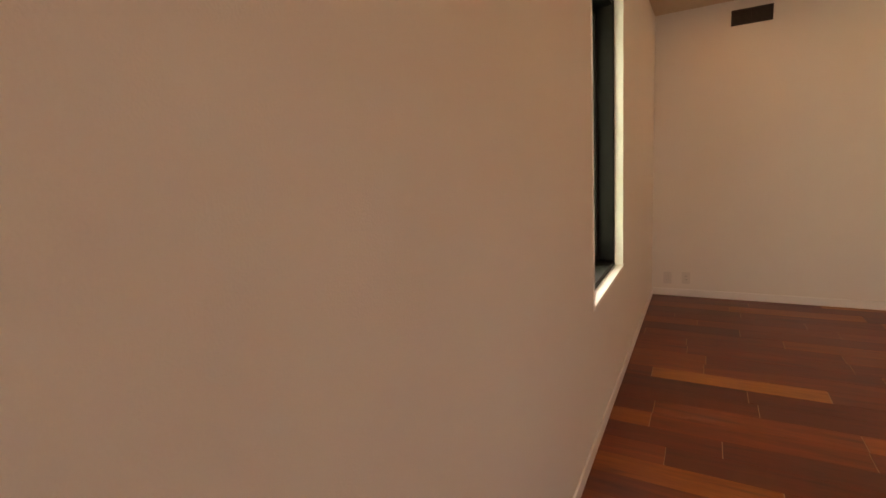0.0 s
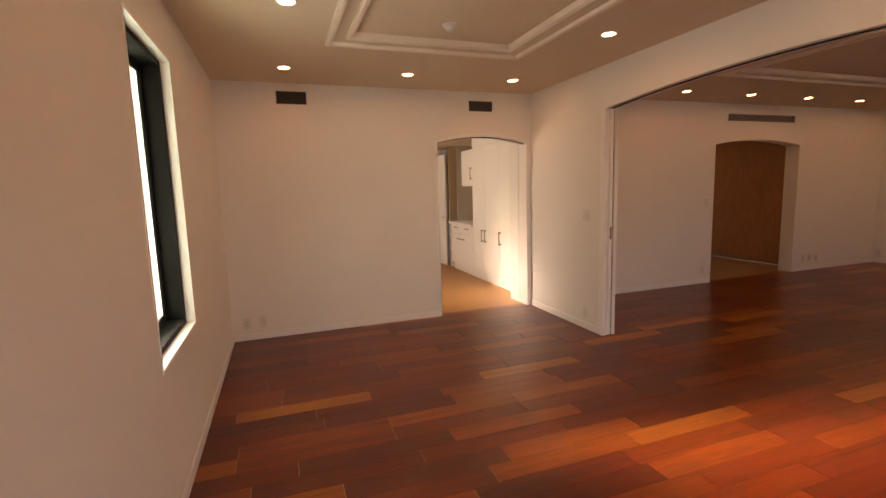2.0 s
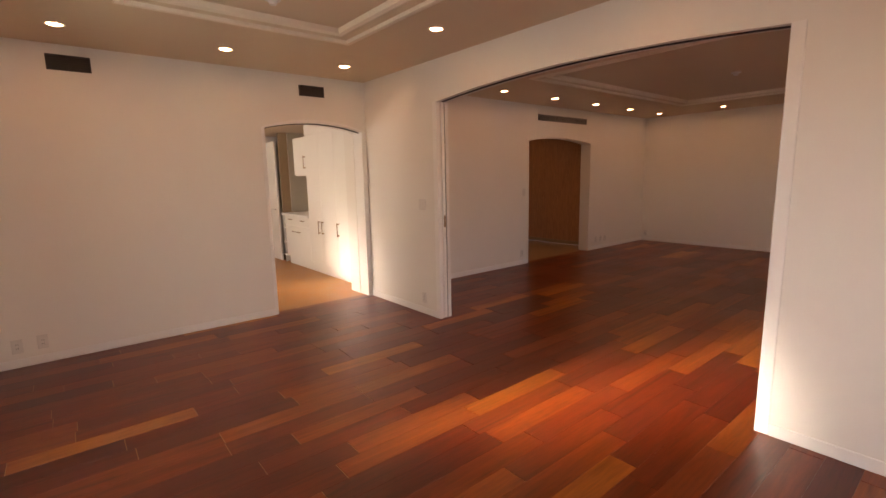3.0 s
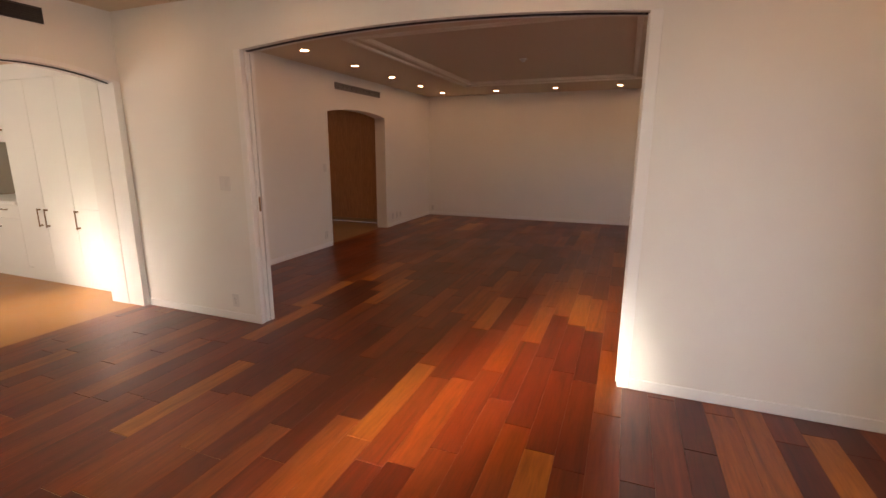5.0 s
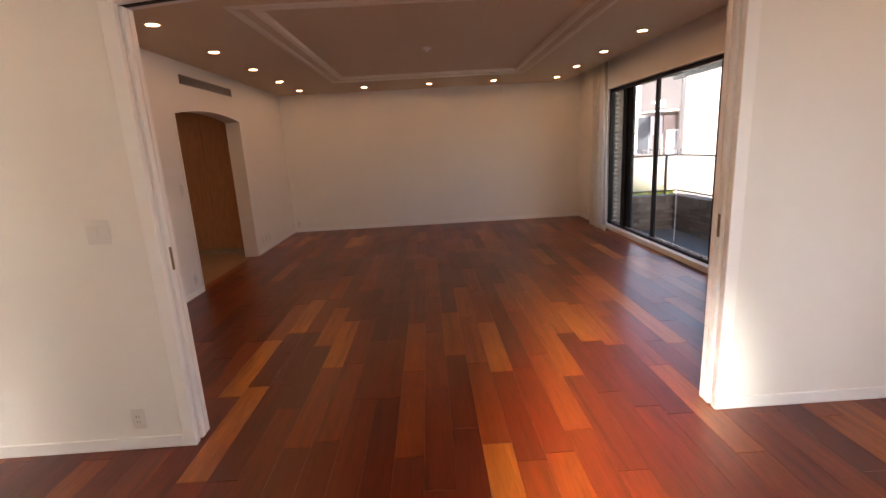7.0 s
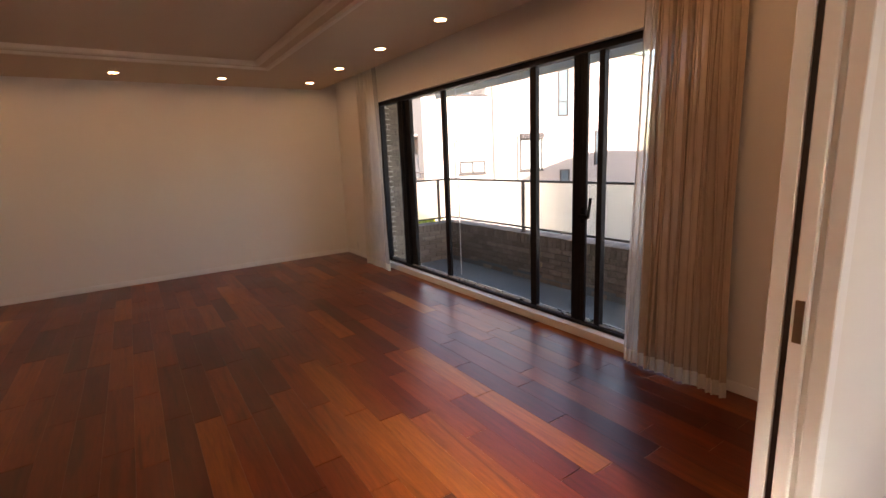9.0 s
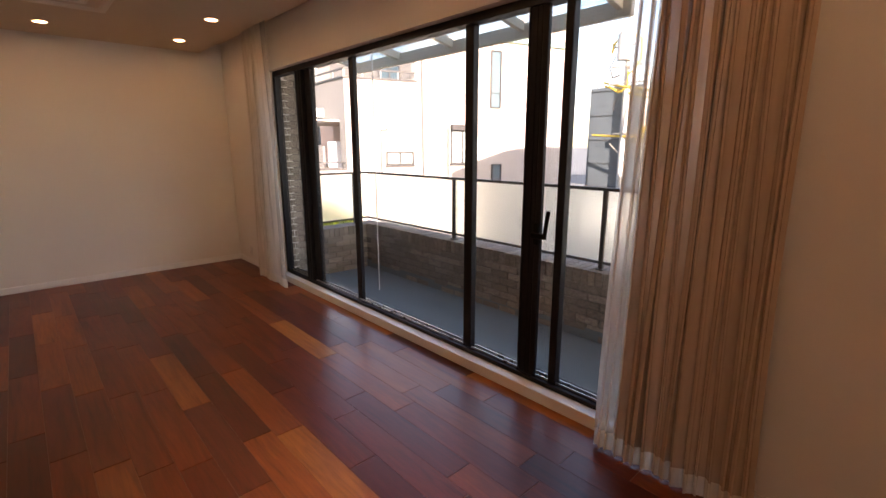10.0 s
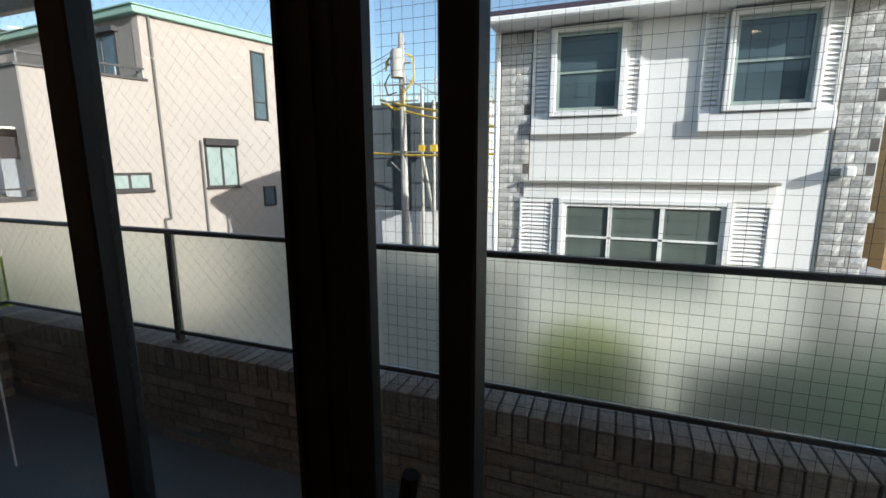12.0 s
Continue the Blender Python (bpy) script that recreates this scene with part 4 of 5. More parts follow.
house_window(B, 2.71, 3.15, 0.23 + O, 0.87 + O, 0.0, DARK_GLASS)
house_window(B, 4.34, 4.95, 0.99 + O, 2.37 + O, 0.0, DARK_GLASS, (), (4.64,))
house_window(B, -1.6, -0.6, -2.2 + O, -0.9 + O, 0.0, PALE_GLASS, (), (-1.1,))
house_window(B, 1.6, 2.8, -2.2 + O, -0.9 + O, 0.0, PALE_GLASS, (), (2.2,))
bm = bmesh.new()
rod(bm, (-0.20, -0.06, 0.1 + O), (-0.24, -0.06, 5.30 + O), 0.035, 8)
rod(bm, (-0.20, -0.06, 0.1 + O), (-0.36, -0.06, 0.1 + O), 0.035, 8)
rod(bm, (-0.36, -0.06, 0.1 + O), (-0.36, -0.06, -3.0 + O), 0.035, 8)
part("downpipe", bm, PIPE, B, "grey downpipe")
bm = bmesh.new()
rod(bm, (0.80, -0.05, -3.0 + O), (0.80, -0.05, 2.25 + O), 0.035, 8)
part("downpipe", bm, PIPE, B, "grey downpipe")
bm = bmesh.new()
rod(bm, (-1.78, -0.05, -3.0 + O), (-1.78, -0.05, 2.1 + O), 0.025, 8)
rod(bm, (-1.78, -0.05, 2.1 + O), (-1.55, -0.05, 2.1 + O), 0.025, 8)
rod(bm, (-1.55, -0.05, 2.1 + O), (-1.55, -0.05, 2.5 + O), 0.025, 8)
part("downpipe", bm, PIPE, B, "grey downpipe")


def end_window(parent, x, y0, y1, z0, z1, glass, split=True):
    bm = boxes((x - 0.05, x + 0.02, y0, y1, z1 - 0.05, z1), (x - 0.05, x + 0.02, y0, y1, z0, z0 + 0.05), (x - 0.05, x + 0.02, y0, y0 + 0.05, z0 + 0.05, z1 - 0.05), (x - 0.05, x + 0.02, y1 - 0.05, y1, z0 + 0.05, z1 - 0.05))
    w = part("window", bm, FRAME, parent)
    part("pane", boxes((x - 0.012, x - 0.003, y0 + 0.05, y1 - 0.05, z0 + 0.05, z1 - 0.05)), glass, w)
    if split:
        m = (y0 + y1) / 2
        part("mullion", boxes((x - 0.04, x - 0.012, m - 0.03, m + 0.03, z0 + 0.05, z1 - 0.05)), FRAME, w)
    return w


end_window(B, -0.456, 0.9, 2.3, 3.76 + O, 5.0 + O, DARK_GLASS)
part("shutter_box", boxes((-0.62, -0.456, 0.85, 2.35, 5.0 + O, 5.14 + O), bevel=0.01), FRAME, B)
# recessed balcony on the lower wing
part("balcony_coping", boxes((-4.38, -2.985, -0.05, 0.10, 0.78 + O, 0.86 + O), (-4.38, -4.26, 0.10, 4.0, 0.78 + O, 0.86 + O)), FRAME, B)
bm = bmesh.new()
for k in range(5):
    rod(bm, (-4.3, 0.05 + k * 0.95, 0.86 + O), (-4.3, 0.05 + k * 0.95, 1.04 + O), 0.018, 6)
for k in range(1, 3):
    rod(bm, (-4.3 + k * 0.6, 0.05, 0.86 + O), (-4.3 + k * 0.6, 0.05, 1.04 + O), 0.018, 6)
box(bm, -4.33, -4.27, 0.02, 3.95, 1.02 + O, 1.06 + O)
box(bm, -4.27, -2.99, 0.02, 0.08, 1.02 + O, 1.06 + O)
part("balcony_rail", bm, FRAME, B)
part("side_screen", boxes((-3.05, -2.99, 2.85, 4.05, 0.78 + O, 2.32 + O)), GREY_SHEET, B, "blue-grey balcony screen")
part("partition", boxes((-2.9, -2.84, 2.0, 2.85, 0.78 + O, 1.55 + O), (-1.68, -1.602, 1.9, 2.85, 1.55 + O, 2.30 + O)), TILE, B)
door = part("balcony_door", boxes((-1.66, -1.602, 0.44, 1.10, 0.80 + O, 2.25 + O), bevel=0.01), COPPER, B, "pale green balcony door")
part("handle", boxes((-1.72, -1.66, 1.00, 1.04, 1.45 + O, 1.75 + O)), FRAME, door)
part("storage_cabinet", boxes((-2.75, -2.2, 1.25, 1.95, 0.79 + O, 1.72 + O), bevel=0.02), HOUSE_WHITE, B, "white balcony cabinet")
part("awning", boxes((-3.85, -2.986, 0.42, 2.5, 2.36 + O, 2.42 + O), bevel=0.008), CHROME, B)
part("wall_lamp", boxes((-3.25, -2.986, 1.55, 1.68, 2.55 + O, 2.85 + O), (-3.45, -3.25, 1.58, 1.65, 2.74 + O, 2.80 + O), bevel=0.01), CHROME, B)
part("terrace_lamp", boxes((-0.56, -0.456, 2.75, 3.0, 4.55 + O, 4.68 + O), bevel=0.03), HOUSE_WHITE, B, "white oval terrace lamp")
# the plot is not square: the end walls lean back from the long face
for ob in B.children_recursive:
    for v in ob.data.vertices:
        v.co.x -= 0.20 * max(0.0, v.co.y)

# white house with shutters
HX, HYF = 4.2, -7.6
A = thing("white_house", (HX, HYF, ZG), "white two-storey house with louvred shutters, stone edges and a dark roof", "house", rz=180)


def lx(x):
    return HX - x


def hb(x0, x1, d0, d1, z0, z1):
    """A box on the house front: world x, how far it stands proud, world z."""
    return (lx(x1), lx(x0), -d1, -d0, z0 + O, z1 + O)


part("wall", boxes(hb(1.83, 6.79, -8.0, 0.0, ZG, 3.55)), HOUSE_WHITE, A)
roof = part("roof", prism([(0.55, 3.72 + O), (0.55, 3.62 + O), (-8.5, 3.62 + O), (-8.5, 3.72 + O), (-3.6, 4.32 + O), (-2.1, 4.30 + O), (-0.77, 4.06 + O)], 0, lx(6.9), lx(1.6)), SLATE, A, "dark grey roof")
roof.data.transform(Matrix.Diagonal((1, -1, 1, 1)))
part("gutter", boxes(hb(1.6, 6.9, 0.42, 0.60, 3.54, 3.64), bevel=0.02), HOUSE_WHITE, A)
part("soffit", boxes(hb(1.65, 6.85, 0.0, 0.45, 3.555, 3.59)), HOUSE_WHITE, A)
bm = bmesh.new()
rod(bm, (lx(6.80), -0.10, 0.0), (lx(6.80), -0.10, 3.55 + O), 0.045, 10)
part("downpipe", bm, HOUSE_WHITE, A)


def shutter(x0, x1, z0, z1, d=0.06):
    s = part("shutter", boxes(hb(x0, x0 + 0.035, 0, d, z0, z1), hb(x1 - 0.035, x1, 0, d, z0, z1), hb(x0 + 0.035, x1 - 0.035, 0, d, z0, z0 + 0.05), hb(x0 + 0.035, x1 - 0.035, 0, d, z1 - 0.05, z1), hb(x0 + 0.035, x1 - 0.035, 0, 0.012, z0 + 0.05, z1 - 0.05)), HOUSE_WHITE, A, "white louvred shutter")
    bm = bmesh.new()
    n = int((z1 - z0 - 0.1) / 0.062)
    for k in range(n):
        z = z0 + 0.05 + (k + 0.5) * (z1 - z0 - 0.1) / n
        vs = [bm.verts.new(p) for p in ((lx(x0 + 0.035), -0.052, z - 0.026 + O), (lx(x1 - 0.035), -0.052, z - 0.026 + O), (lx(x1 - 0.035), -0.014, z + 0.028 + O), (lx(x0 + 0.035), -0.014, z + 0.028 + O),
                                         (lx(x0 + 0.035), -0.046, z - 0.032 + O), (lx(x1 - 0.035), -0.046, z - 0.032 + O))]
        bm.faces.new(vs[:4])
        bm.faces.new((vs[0], vs[1], vs[5], vs[4]))
    part("louvres", bm, HOUSE_WHITE, s)


def casing(x0, x1, z0, z1, w, d):
    return part("window_surround", boxes(hb(x0 - w, x0, 0, d, z0 - w, z1 + w), hb(x1, x1 + w, 0, d, z0 - w, z1 + w), hb(x0, x1, 0, d, z1, z1 + w), hb(x0, x1, 0, d, z0 - w, z0), bevel=0.008), HOUSE_WHITE, A)


for x0, x1, z0, z1 in ((4.99, 5.89, 2.32, 3.44), (2.66, 3.57, 2.31, 3.44)):
    casing(x0, x1, z0, z1, 0.08, 0.16)
    house_window(A, lx(x1), lx(x0), z0 + O, z1 + O, -0.03, DARK_GLASS, ((z0 + z1) / 2 + O,), frame_mat=PALE_GLASS, f=0.05)
    shutter(x0 - 0.30, x0 - 0.085, z0 - 0.09, z1 + 0.13)
    shutter(x1 + 0.10, x1 + 0.36, z0 - 0.09, z1 + 0.13)
    part("sill_panel", boxes(hb(x0 - 0.30, x1 + 0.36, 0, 0.11, z0 - 0.34, z0 - 0.095), bevel=0.01), HOUSE_WHITE, A)
    part("head_panel", boxes(hb(x0 - 0.30, x1 + 0.36, 0, 0.07, z1 + 0.13, z1 + 0.16), bevel=0.01), HOUSE_WHITE, A)
part("ledge", boxes(hb(2.86, 6.34, 0, 0.14, 1.235, 1.275), bevel=0.006), TUBE, A, "thin grey ledge across the front")
part("fascia", boxes(hb(2.88, 6.34, 0, 0.05, 1.0, 1.235)), HOUSE_WHITE, A)
casing(3.46, 5.70, -0.42, 0.93, 0.07, 0.10)
house_window(A, lx(5.70), lx(3.46), -0.42 + O, 0.93 + O, -0.02, MID_GLASS, (0.40 + O,), (lx(5.00), lx(4.27)), frame_mat=HOUSE_WHITE)
shutter(5.86, 6.40, -0.45, 0.98)
shutter(2.90, 3.38, -0.45, 0.98)
lamp = part("porch_lamp", boxes(hb(2.10, 2.22, 0.05, 0.20, 1.36, 1.50), bevel=0.02), HOUSE_WHITE, A, "small wall lamp")
stones = []
rnd = random.Random(21)
for l in (0.24, 0.31, 0.38):
    bm = bmesh.new()
    bmesh.ops.create_grid(bm, x_segments=4, y_segments=2, size=0.5)
    for v in bm.verts:
        edge = abs(v.co.x) > 0.49 or abs(v.co.y) > 0.49
        v.co = (v.co.x * (l - 0.010), 0.0 if edge else -rnd.uniform(0.008, 0.026), v.co.y * 0.142)
    ext = bmesh.ops.extrude_face_region(bm, geom=bm.faces[:])["geom"]
    for g in ext:
        if isinstance(g, bmesh.types.BMVert):
            g.co.y = 0.03
    bmesh.ops.recalc_face_normals(bm, faces=bm.faces)
    stones.append((l, mesh_of("stone", bm, STONE)))
strip = part("stone_edge", boxes(hb(6.27, 6.77, 0, 0.02, ZG, 3.54)), MORTAR, A, "rough grey stone strip")
strip2 = part("stone_edge", boxes(hb(1.85, 2.33, 0, 0.02, ZG, 3.54)), MORTAR, A, "rough grey stone strip")
for parent, xa, xb in ((strip, 6.28, 6.76), (strip2, 1.86, 2.32)):
    for r in range(24):
        z = -0.15 + r * 0.153
        x = xb
        first = True
        while x > xa + 0.08:
            l, me = rnd.choice(stones) if not (first and r % 2) else stones[0]
            first = False
            if x - l < xa - 0.06:
                l, me = stones[0]
            ob = new("stone", me)
            ob.parent = parent
            ob.location = (lx(x - l / 2), -0.022, z + 0.0765 + O)
            ob.rotation_euler = (0, 0, 0)
            x -= l
            if x - 0.24 < xa - 0.1:
                break


# shrubs seen as blurs through the frosted rail
def shrub(name, x, y, z, r, h, mat, seed, label, n=1400):
    rnd = random.Random(seed)
    ob = thing(name, (x, y, ZG), label, "shrub")
    bm = bmesh.new()
    for k in range(7):
        a = k * 0.9
        rod(bm, (0, 0, 0), (math.cos(a) * r * 0.5, math.sin(a) * r * 0.5, z - ZG + h * 0.3), 0.05, 6, 0.015)
    part("stems", bm, BARK, ob)
    bm = bmesh.new()
    for _ in range(n):
        u = Vector((rnd.gauss(0, 1), rnd.gauss(0, 1), rnd.gauss(0, 1))).normalized() * rnd.uniform(0.45, 1.0) ** 0.5
        lump = 0.85 + 0.25 * noise.noise(u * 2.3 + Vector((seed, 0, 0)))
        c = Vector((u.x * r * lump, u.y * r * 0.8 * lump, z - ZG + u.z * h * lump))
        s = rnd.uniform(0.05, 0.11)
        q = Euler((rnd.uniform(0, 6.28), rnd.uniform(0, 6.28), rnd.uniform(0, 6.28))).to_matrix()
        bm.faces.new([bm.verts.new(c + q @ Vector(p)) for p in ((-s, 0, 0), (0, -s * 0.45, s * 0.1), (s, 0, 0), (0, s * 0.45, s * 0.1))])
    tagged(part("foliage", bm, mat, ob), kind="stuff")


shrub("lime_shrub", 5.15, -6.3, -1.45, 1.02, 0.95, LEAF_LIME, 2, "yellow-green leafy shrub in front of the white house", 5000)
shrub("dark_shrub", 2.85, -5.0, -1.08, 1.65, 1.03, LEAF_DARK, 4, "dark green leafy shrub in front of the white house", 7500)
shrub("lime_shrub", 13.2, -3.3, -0.35, 1.5, 0.8, LEAF_LIME, 6, "yellow-green leafy shrub beside the balcony end", 1800)

# utility pole and building site
P = thing("utility_pole", (14.42, -20.0, ZG), "concrete utility pole with a transformer and guarded cables", "utility pole")
bm = bmesh.new()
rod(bm, (0, 0, 0), (0.1, 0, 10.3), 0.19, 14, 0.13)
part("pole", bm, CONCRETE, P)
bm = bmesh.new()
rod(bm, (0.15, 0.35, 8.35), (0.15, 0.35, 9.45), 0.30, 16)
rod(bm, (0.15, 0.35, 9.45), (0.15, 0.35, 9.55), 0.24, 16)
part("transformer", bm, CONCRETE, P, "grey pole transformer")
for name, x0, x1, z in (("crossarm", -0.55, 0.75, 8.05), ("crossarm", -0.45, 0.75, 8.95), ("crossarm", -0.8, 0.9, 7.32), ("crossarm", -0.9, 0.5, 5.05)):
    part(name, boxes((x0, x1, 0.12, 0.20, z, z + 0.07)), TUBE, P)
for x, z in ((-0.5, 9.02), (-0.2, 9.02), (0.35, 9.02), (0.7, 9.02), (-0.7, 7.39), (-0.35, 7.39), (0.4, 7.39), (0.8, 7.39)):
    bm = bmesh.new()
    rod(bm, (x, 0.16, z), (x, 0.16, z + 0.10), 0.035, 8)
    rod(bm, (x, 0.16, z + 0.10), (x, 0.16, z + 0.17), 0.055, 8, 0.03)
    part("insulator", bm, HOUSE_WHITE, P)


def bent_cable(name, pts, r, mat, parent):
    bm = bmesh.new()
    for a, b in zip(pts, pts[1:]):
        rod(bm, a, b, r, 6)
    part(name, bm, mat, parent)


bent_cable("jumper_cable", [(-0.30, 0.3, 9.35), (-0.62, 0.3, 9.15), (-0.66, 0.3, 8.35), (-0.42, 0.3, 7.95), (-0.05, 0.2, 7.70)], 0.045, YELLOW, P)
bent_cable("jumper_cable", [(0.45, 0.3, 9.30), (0.72, 0.3, 9.05), (0.74, 0.3, 8.70)], 0.05, YELLOW, P)
bent_cable("jumper_cable", [(0.55, 0.3, 8.55), (0.85, 0.25, 8.10), (0.70, 0.2, 7.65), (0.25, 0.2, 7.75)], 0.03, FRAME, P)
bent_cable("jumper_cable", [(-0.05, 0.2, 7.85), (-0.10, 0.2, 7.20), (0.35, 0.2, 6.95), (0.85, 0.2, 7.30)], 0.04, YELLOW, P)
bent_cable("drop_cable", [(0.18, 0.2, 6.9), (0.50, 0.2, 6.55), (0.55, 0.2, 6.15), (0.20, 0.2, 6.25)], 0.03, FRAME, P)
bent_cable("drop_cable", [(0.17, 0.18, 4.2), (0.45, 0.18, 4.45), (0.62, 0.18, 4.62)], 0.035, TUBE, P)
bent_cable("strut", [(-0.72, -0.4, 4.9), (-1.05, -0.4, 3.3), (-1.30, -0.4, 2.1)], 0.09, TUBE, P)


def cable(x0, y0, z0, x1, y1, z1, sag, mat, r, name, label):
    bm = bmesh.new()
    n = 12
    pts = [Vector((x0 + (x1 - x0) * t, y0 + (y1 - y0) * t, z0 + (z1 - z0) * t - sag * 4 * t * (1 - t))) for t in [k / n for k in range(n + 1)]]
    for a, b in zip(pts, pts[1:]):
        rod(bm, a, b, r, 6)
    solid(name, bm, mat, label, "cable", group="street cables")


cable(15.9, -20.5, 4.55, 9.6, -17.0, 3.30, 0.12, YELLOW, 0.055, "guarded_cable", "street cable in a yellow guard sleeve")
cable(15.9, -20.6, 4.40, 9.6, -18.0, 2.95, 0.16, YELLOW, 0.05, "guarded_cable", "street cable in a yellow guard sleeve")
cable(16.2, -20.2, 2.05, 9.4, -19.0, 1.95, 0.10, YELLOW, 0.05, "guarded_cable", "low street cable in a yellow guard sleeve")
for k in range(3):
    cable(30.0, -36.0, 8.0 + k * 0.6, 14.3, -20, 6.4 + k * 0.25, 0.5, FRAME, 0.018, "overhead_wire", "thin black overhead wire")
drop = thing("drop_cable", (19.5, -5.0, 0), "loose dark service cable hanging in front of the far houses", "cable", "street cables")
bent_cable("strand", [(0.0, 5.0 + y, z) for y, z in [(-5.46, 4.34), (-5.65, 3.98), (-5.62, 3.01), (-5.69, 2.02), (-5.62, 0.99), (-5.4, 0.44)]], 0.035, FRAME, drop)
for x, h in ((13.69, 7.9), (13.11, 7.4)):
    S = thing("steel_post", (x, -20.4, ZG), "slim grey steel post in front of the building site", "post", "site posts")
    bm = bmesh.new()
    rod(bm, (0, 0, 0), (0, 0, h), 0.085, 10)
    part("shaft", bm, TUBE, S)
    part("collar", boxes((-0.14, 0.14, -0.14, 0.14, 5.1, 5.4)), YELLOW, S, "yellow guard collar")
solid("site_fence", boxes((7.5, 12.2, -20.85, -20.80, ZG, -0.65), (13.3, 18.0, -20.85, -20.80, ZG, -0.78), (12.2, 13.3, -20.90, -20.86, ZG, -0.72)), HOUSE_WHITE, "white sheet fence round the building site", "fence")
block = thing("sheeted_building", (14.7, -28.0, ZG), "half-built block wrapped in grey sheeting", "building")
part("sheeting", boxes((-2.03, 2.2, 0.0, 7.0, 0.0, 7.4)), GREY_SHEET, block)
for k in range(6):
    part("sheet_seam", boxes((-2.02, 2.22, 7.0, 7.03, 1.2 + k * 1.2, 1.23 + k * 1.2)), FRAME, block)
block2 = thing("plastered_building", (11.8, -27.6, ZG), "pale plastered building behind scaffolding", "building")
part("wall", boxes((-0.85, 0.83, 0.0, 6.6, 0.0, 7.45)), HOUSE_WHITE, block2)
scaff = thing("scaffolding", (10.55, -21.0, ZG), "steel tube scaffolding with plank decks", "scaffolding")
for k in range(6):
    bm = bmesh.new()
    x = -0.36 + k * 0.145
    rod(bm, (x, 0, 0), (x, 0, 7.3 + 0.3 * (k % 3)), 0.02, 6)
    rod(bm, (x + 0.06, -0.8, 0), (x + 0.06, -0.8, 7.5), 0.02, 6)
    part("upright", bm, TUBE, scaff)
for k in range(9):
    bm = bmesh.new()
    z = 0.7 + k * 0.75
    rod(bm, (-0.5, 0, z), (0.38, 0, z), 0.02, 6)
    rod(bm, (-0.5, 0, z + 0.32), (0.38, 0, z + 0.32), 0.016, 6)
    rod(bm, (-0.36, 0, z), (0.36, 0, z + 0.7), 0.014, 6)
    part("ledger", bm, YELLOW if k % 4 == 2 else TUBE, scaff)
    part("deck", boxes((-0.4, 0.38, -0.75, -0.35, z - 0.04, z)), TIMBER, scaff)
top = thing("scaffolding", (14.7, -28.2, 4.4), "steel tube scaffolding on the roof of the sheeted block", "scaffolding")
bm = bmesh.new()
for k in range(12):
    rod(bm, (-2.0 + k * 0.37, 6.8, 0), (-2.0 + k * 0.37, 6.8, random.Random(k).uniform(0.7, 1.6)), 0.03, 6)
part("uprights", bm, TUBE, top)
bm = bmesh.new()
for z in (0.4, 0.9):
    rod(bm, (-2.0, 6.8, z), (2.1, 6.8, z + 0.1), 0.025, 6)
rod(bm, (-1.9, 6.8, 0.1), (0.2, 6.8, 1.2), 0.025, 6)
part("ledgers", bm, TUBE, top)
clutter = thing("scaffolding", (11.85, -22.2, 4.45), "dense steel tube scaffolding over the plastered building", "scaffolding")
rnd = random.Random(9)
for k in range(22):
    x = -0.95 + k * 0.088
    bm = bmesh.new()
    rod(bm, (x, rnd.uniform(-0.8, 0.8), 0.0), (x + rnd.uniform(-0.08, 0.08), rnd.uniform(-0.8, 0.8), rnd.uniform(0.5, 1.7)), rnd.uniform(0.014, 0.032), 6)
    part("upright", bm, (TUBE, HOUSE_WHITE, CONCRETE, YELLOW)[rnd.randrange(4) if k % 3 == 0 else k % 2], clutter)
for k in range(9):
    bm = bmesh.new()
    z = 0.12 + k * 0.16
    rod(bm, (-0.95, rnd.uniform(-0.5, 0.5), z), (0.95 - rnd.uniform(0, 0.5), rnd.uniform(-0.5, 0.5), z + rnd.uniform(-0.25, 0.25)), 0.018, 6)
    part("ledger", bm, YELLOW if k in (3, 4) else TUBE, clutter)
for k in range(6):
    x, h = rnd.uniform(-0.9, 0.7), rnd.uniform(0.15, 0.45)
    part("stacked_panel", boxes((x, x + rnd.uniform(0.15, 0.4), -0.3, 0.3, 0.0, h)), (TIMBER, YELLOW, CONCRETE)[k % 3], clutter)
part("base_deck", boxes((-1.0, 1.0, -1.0, 1.0, -0.0, 0.03)), TIMBER, clutter)
crane = thing("tower_crane", (24.9, -60.0, ZG), "distant white and grey tower crane with an orange cab", "crane")
for k in range(6):
    part("mast_section", boxes((-0.30, 0.30, -0.3, 0.3, 15.0 + k * 0.75, 15.7 + k * 0.75), (-0.2, 0.2, -0.2, 0.2, 15.7 + k * 0.75, 15.75 + k * 0.75)), GREY_SHEET if k % 2 else CONCRETE, crane)
part("cab", boxes((0.31, 1.25, -0.4, 0.4, 16.7, 17.4), bevel=0.1), TIMBER, crane, "orange crane cab")
part("counterweight", boxes((0.7, 1.3, -0.4, 0.4, 17.4, 18.0), bevel=0.1), CONCRETE, crane)
part("mast_foot", boxes((-0.35, 0.35, -0.35, 0.35, 0.0, 15.0)), TUBE, crane)


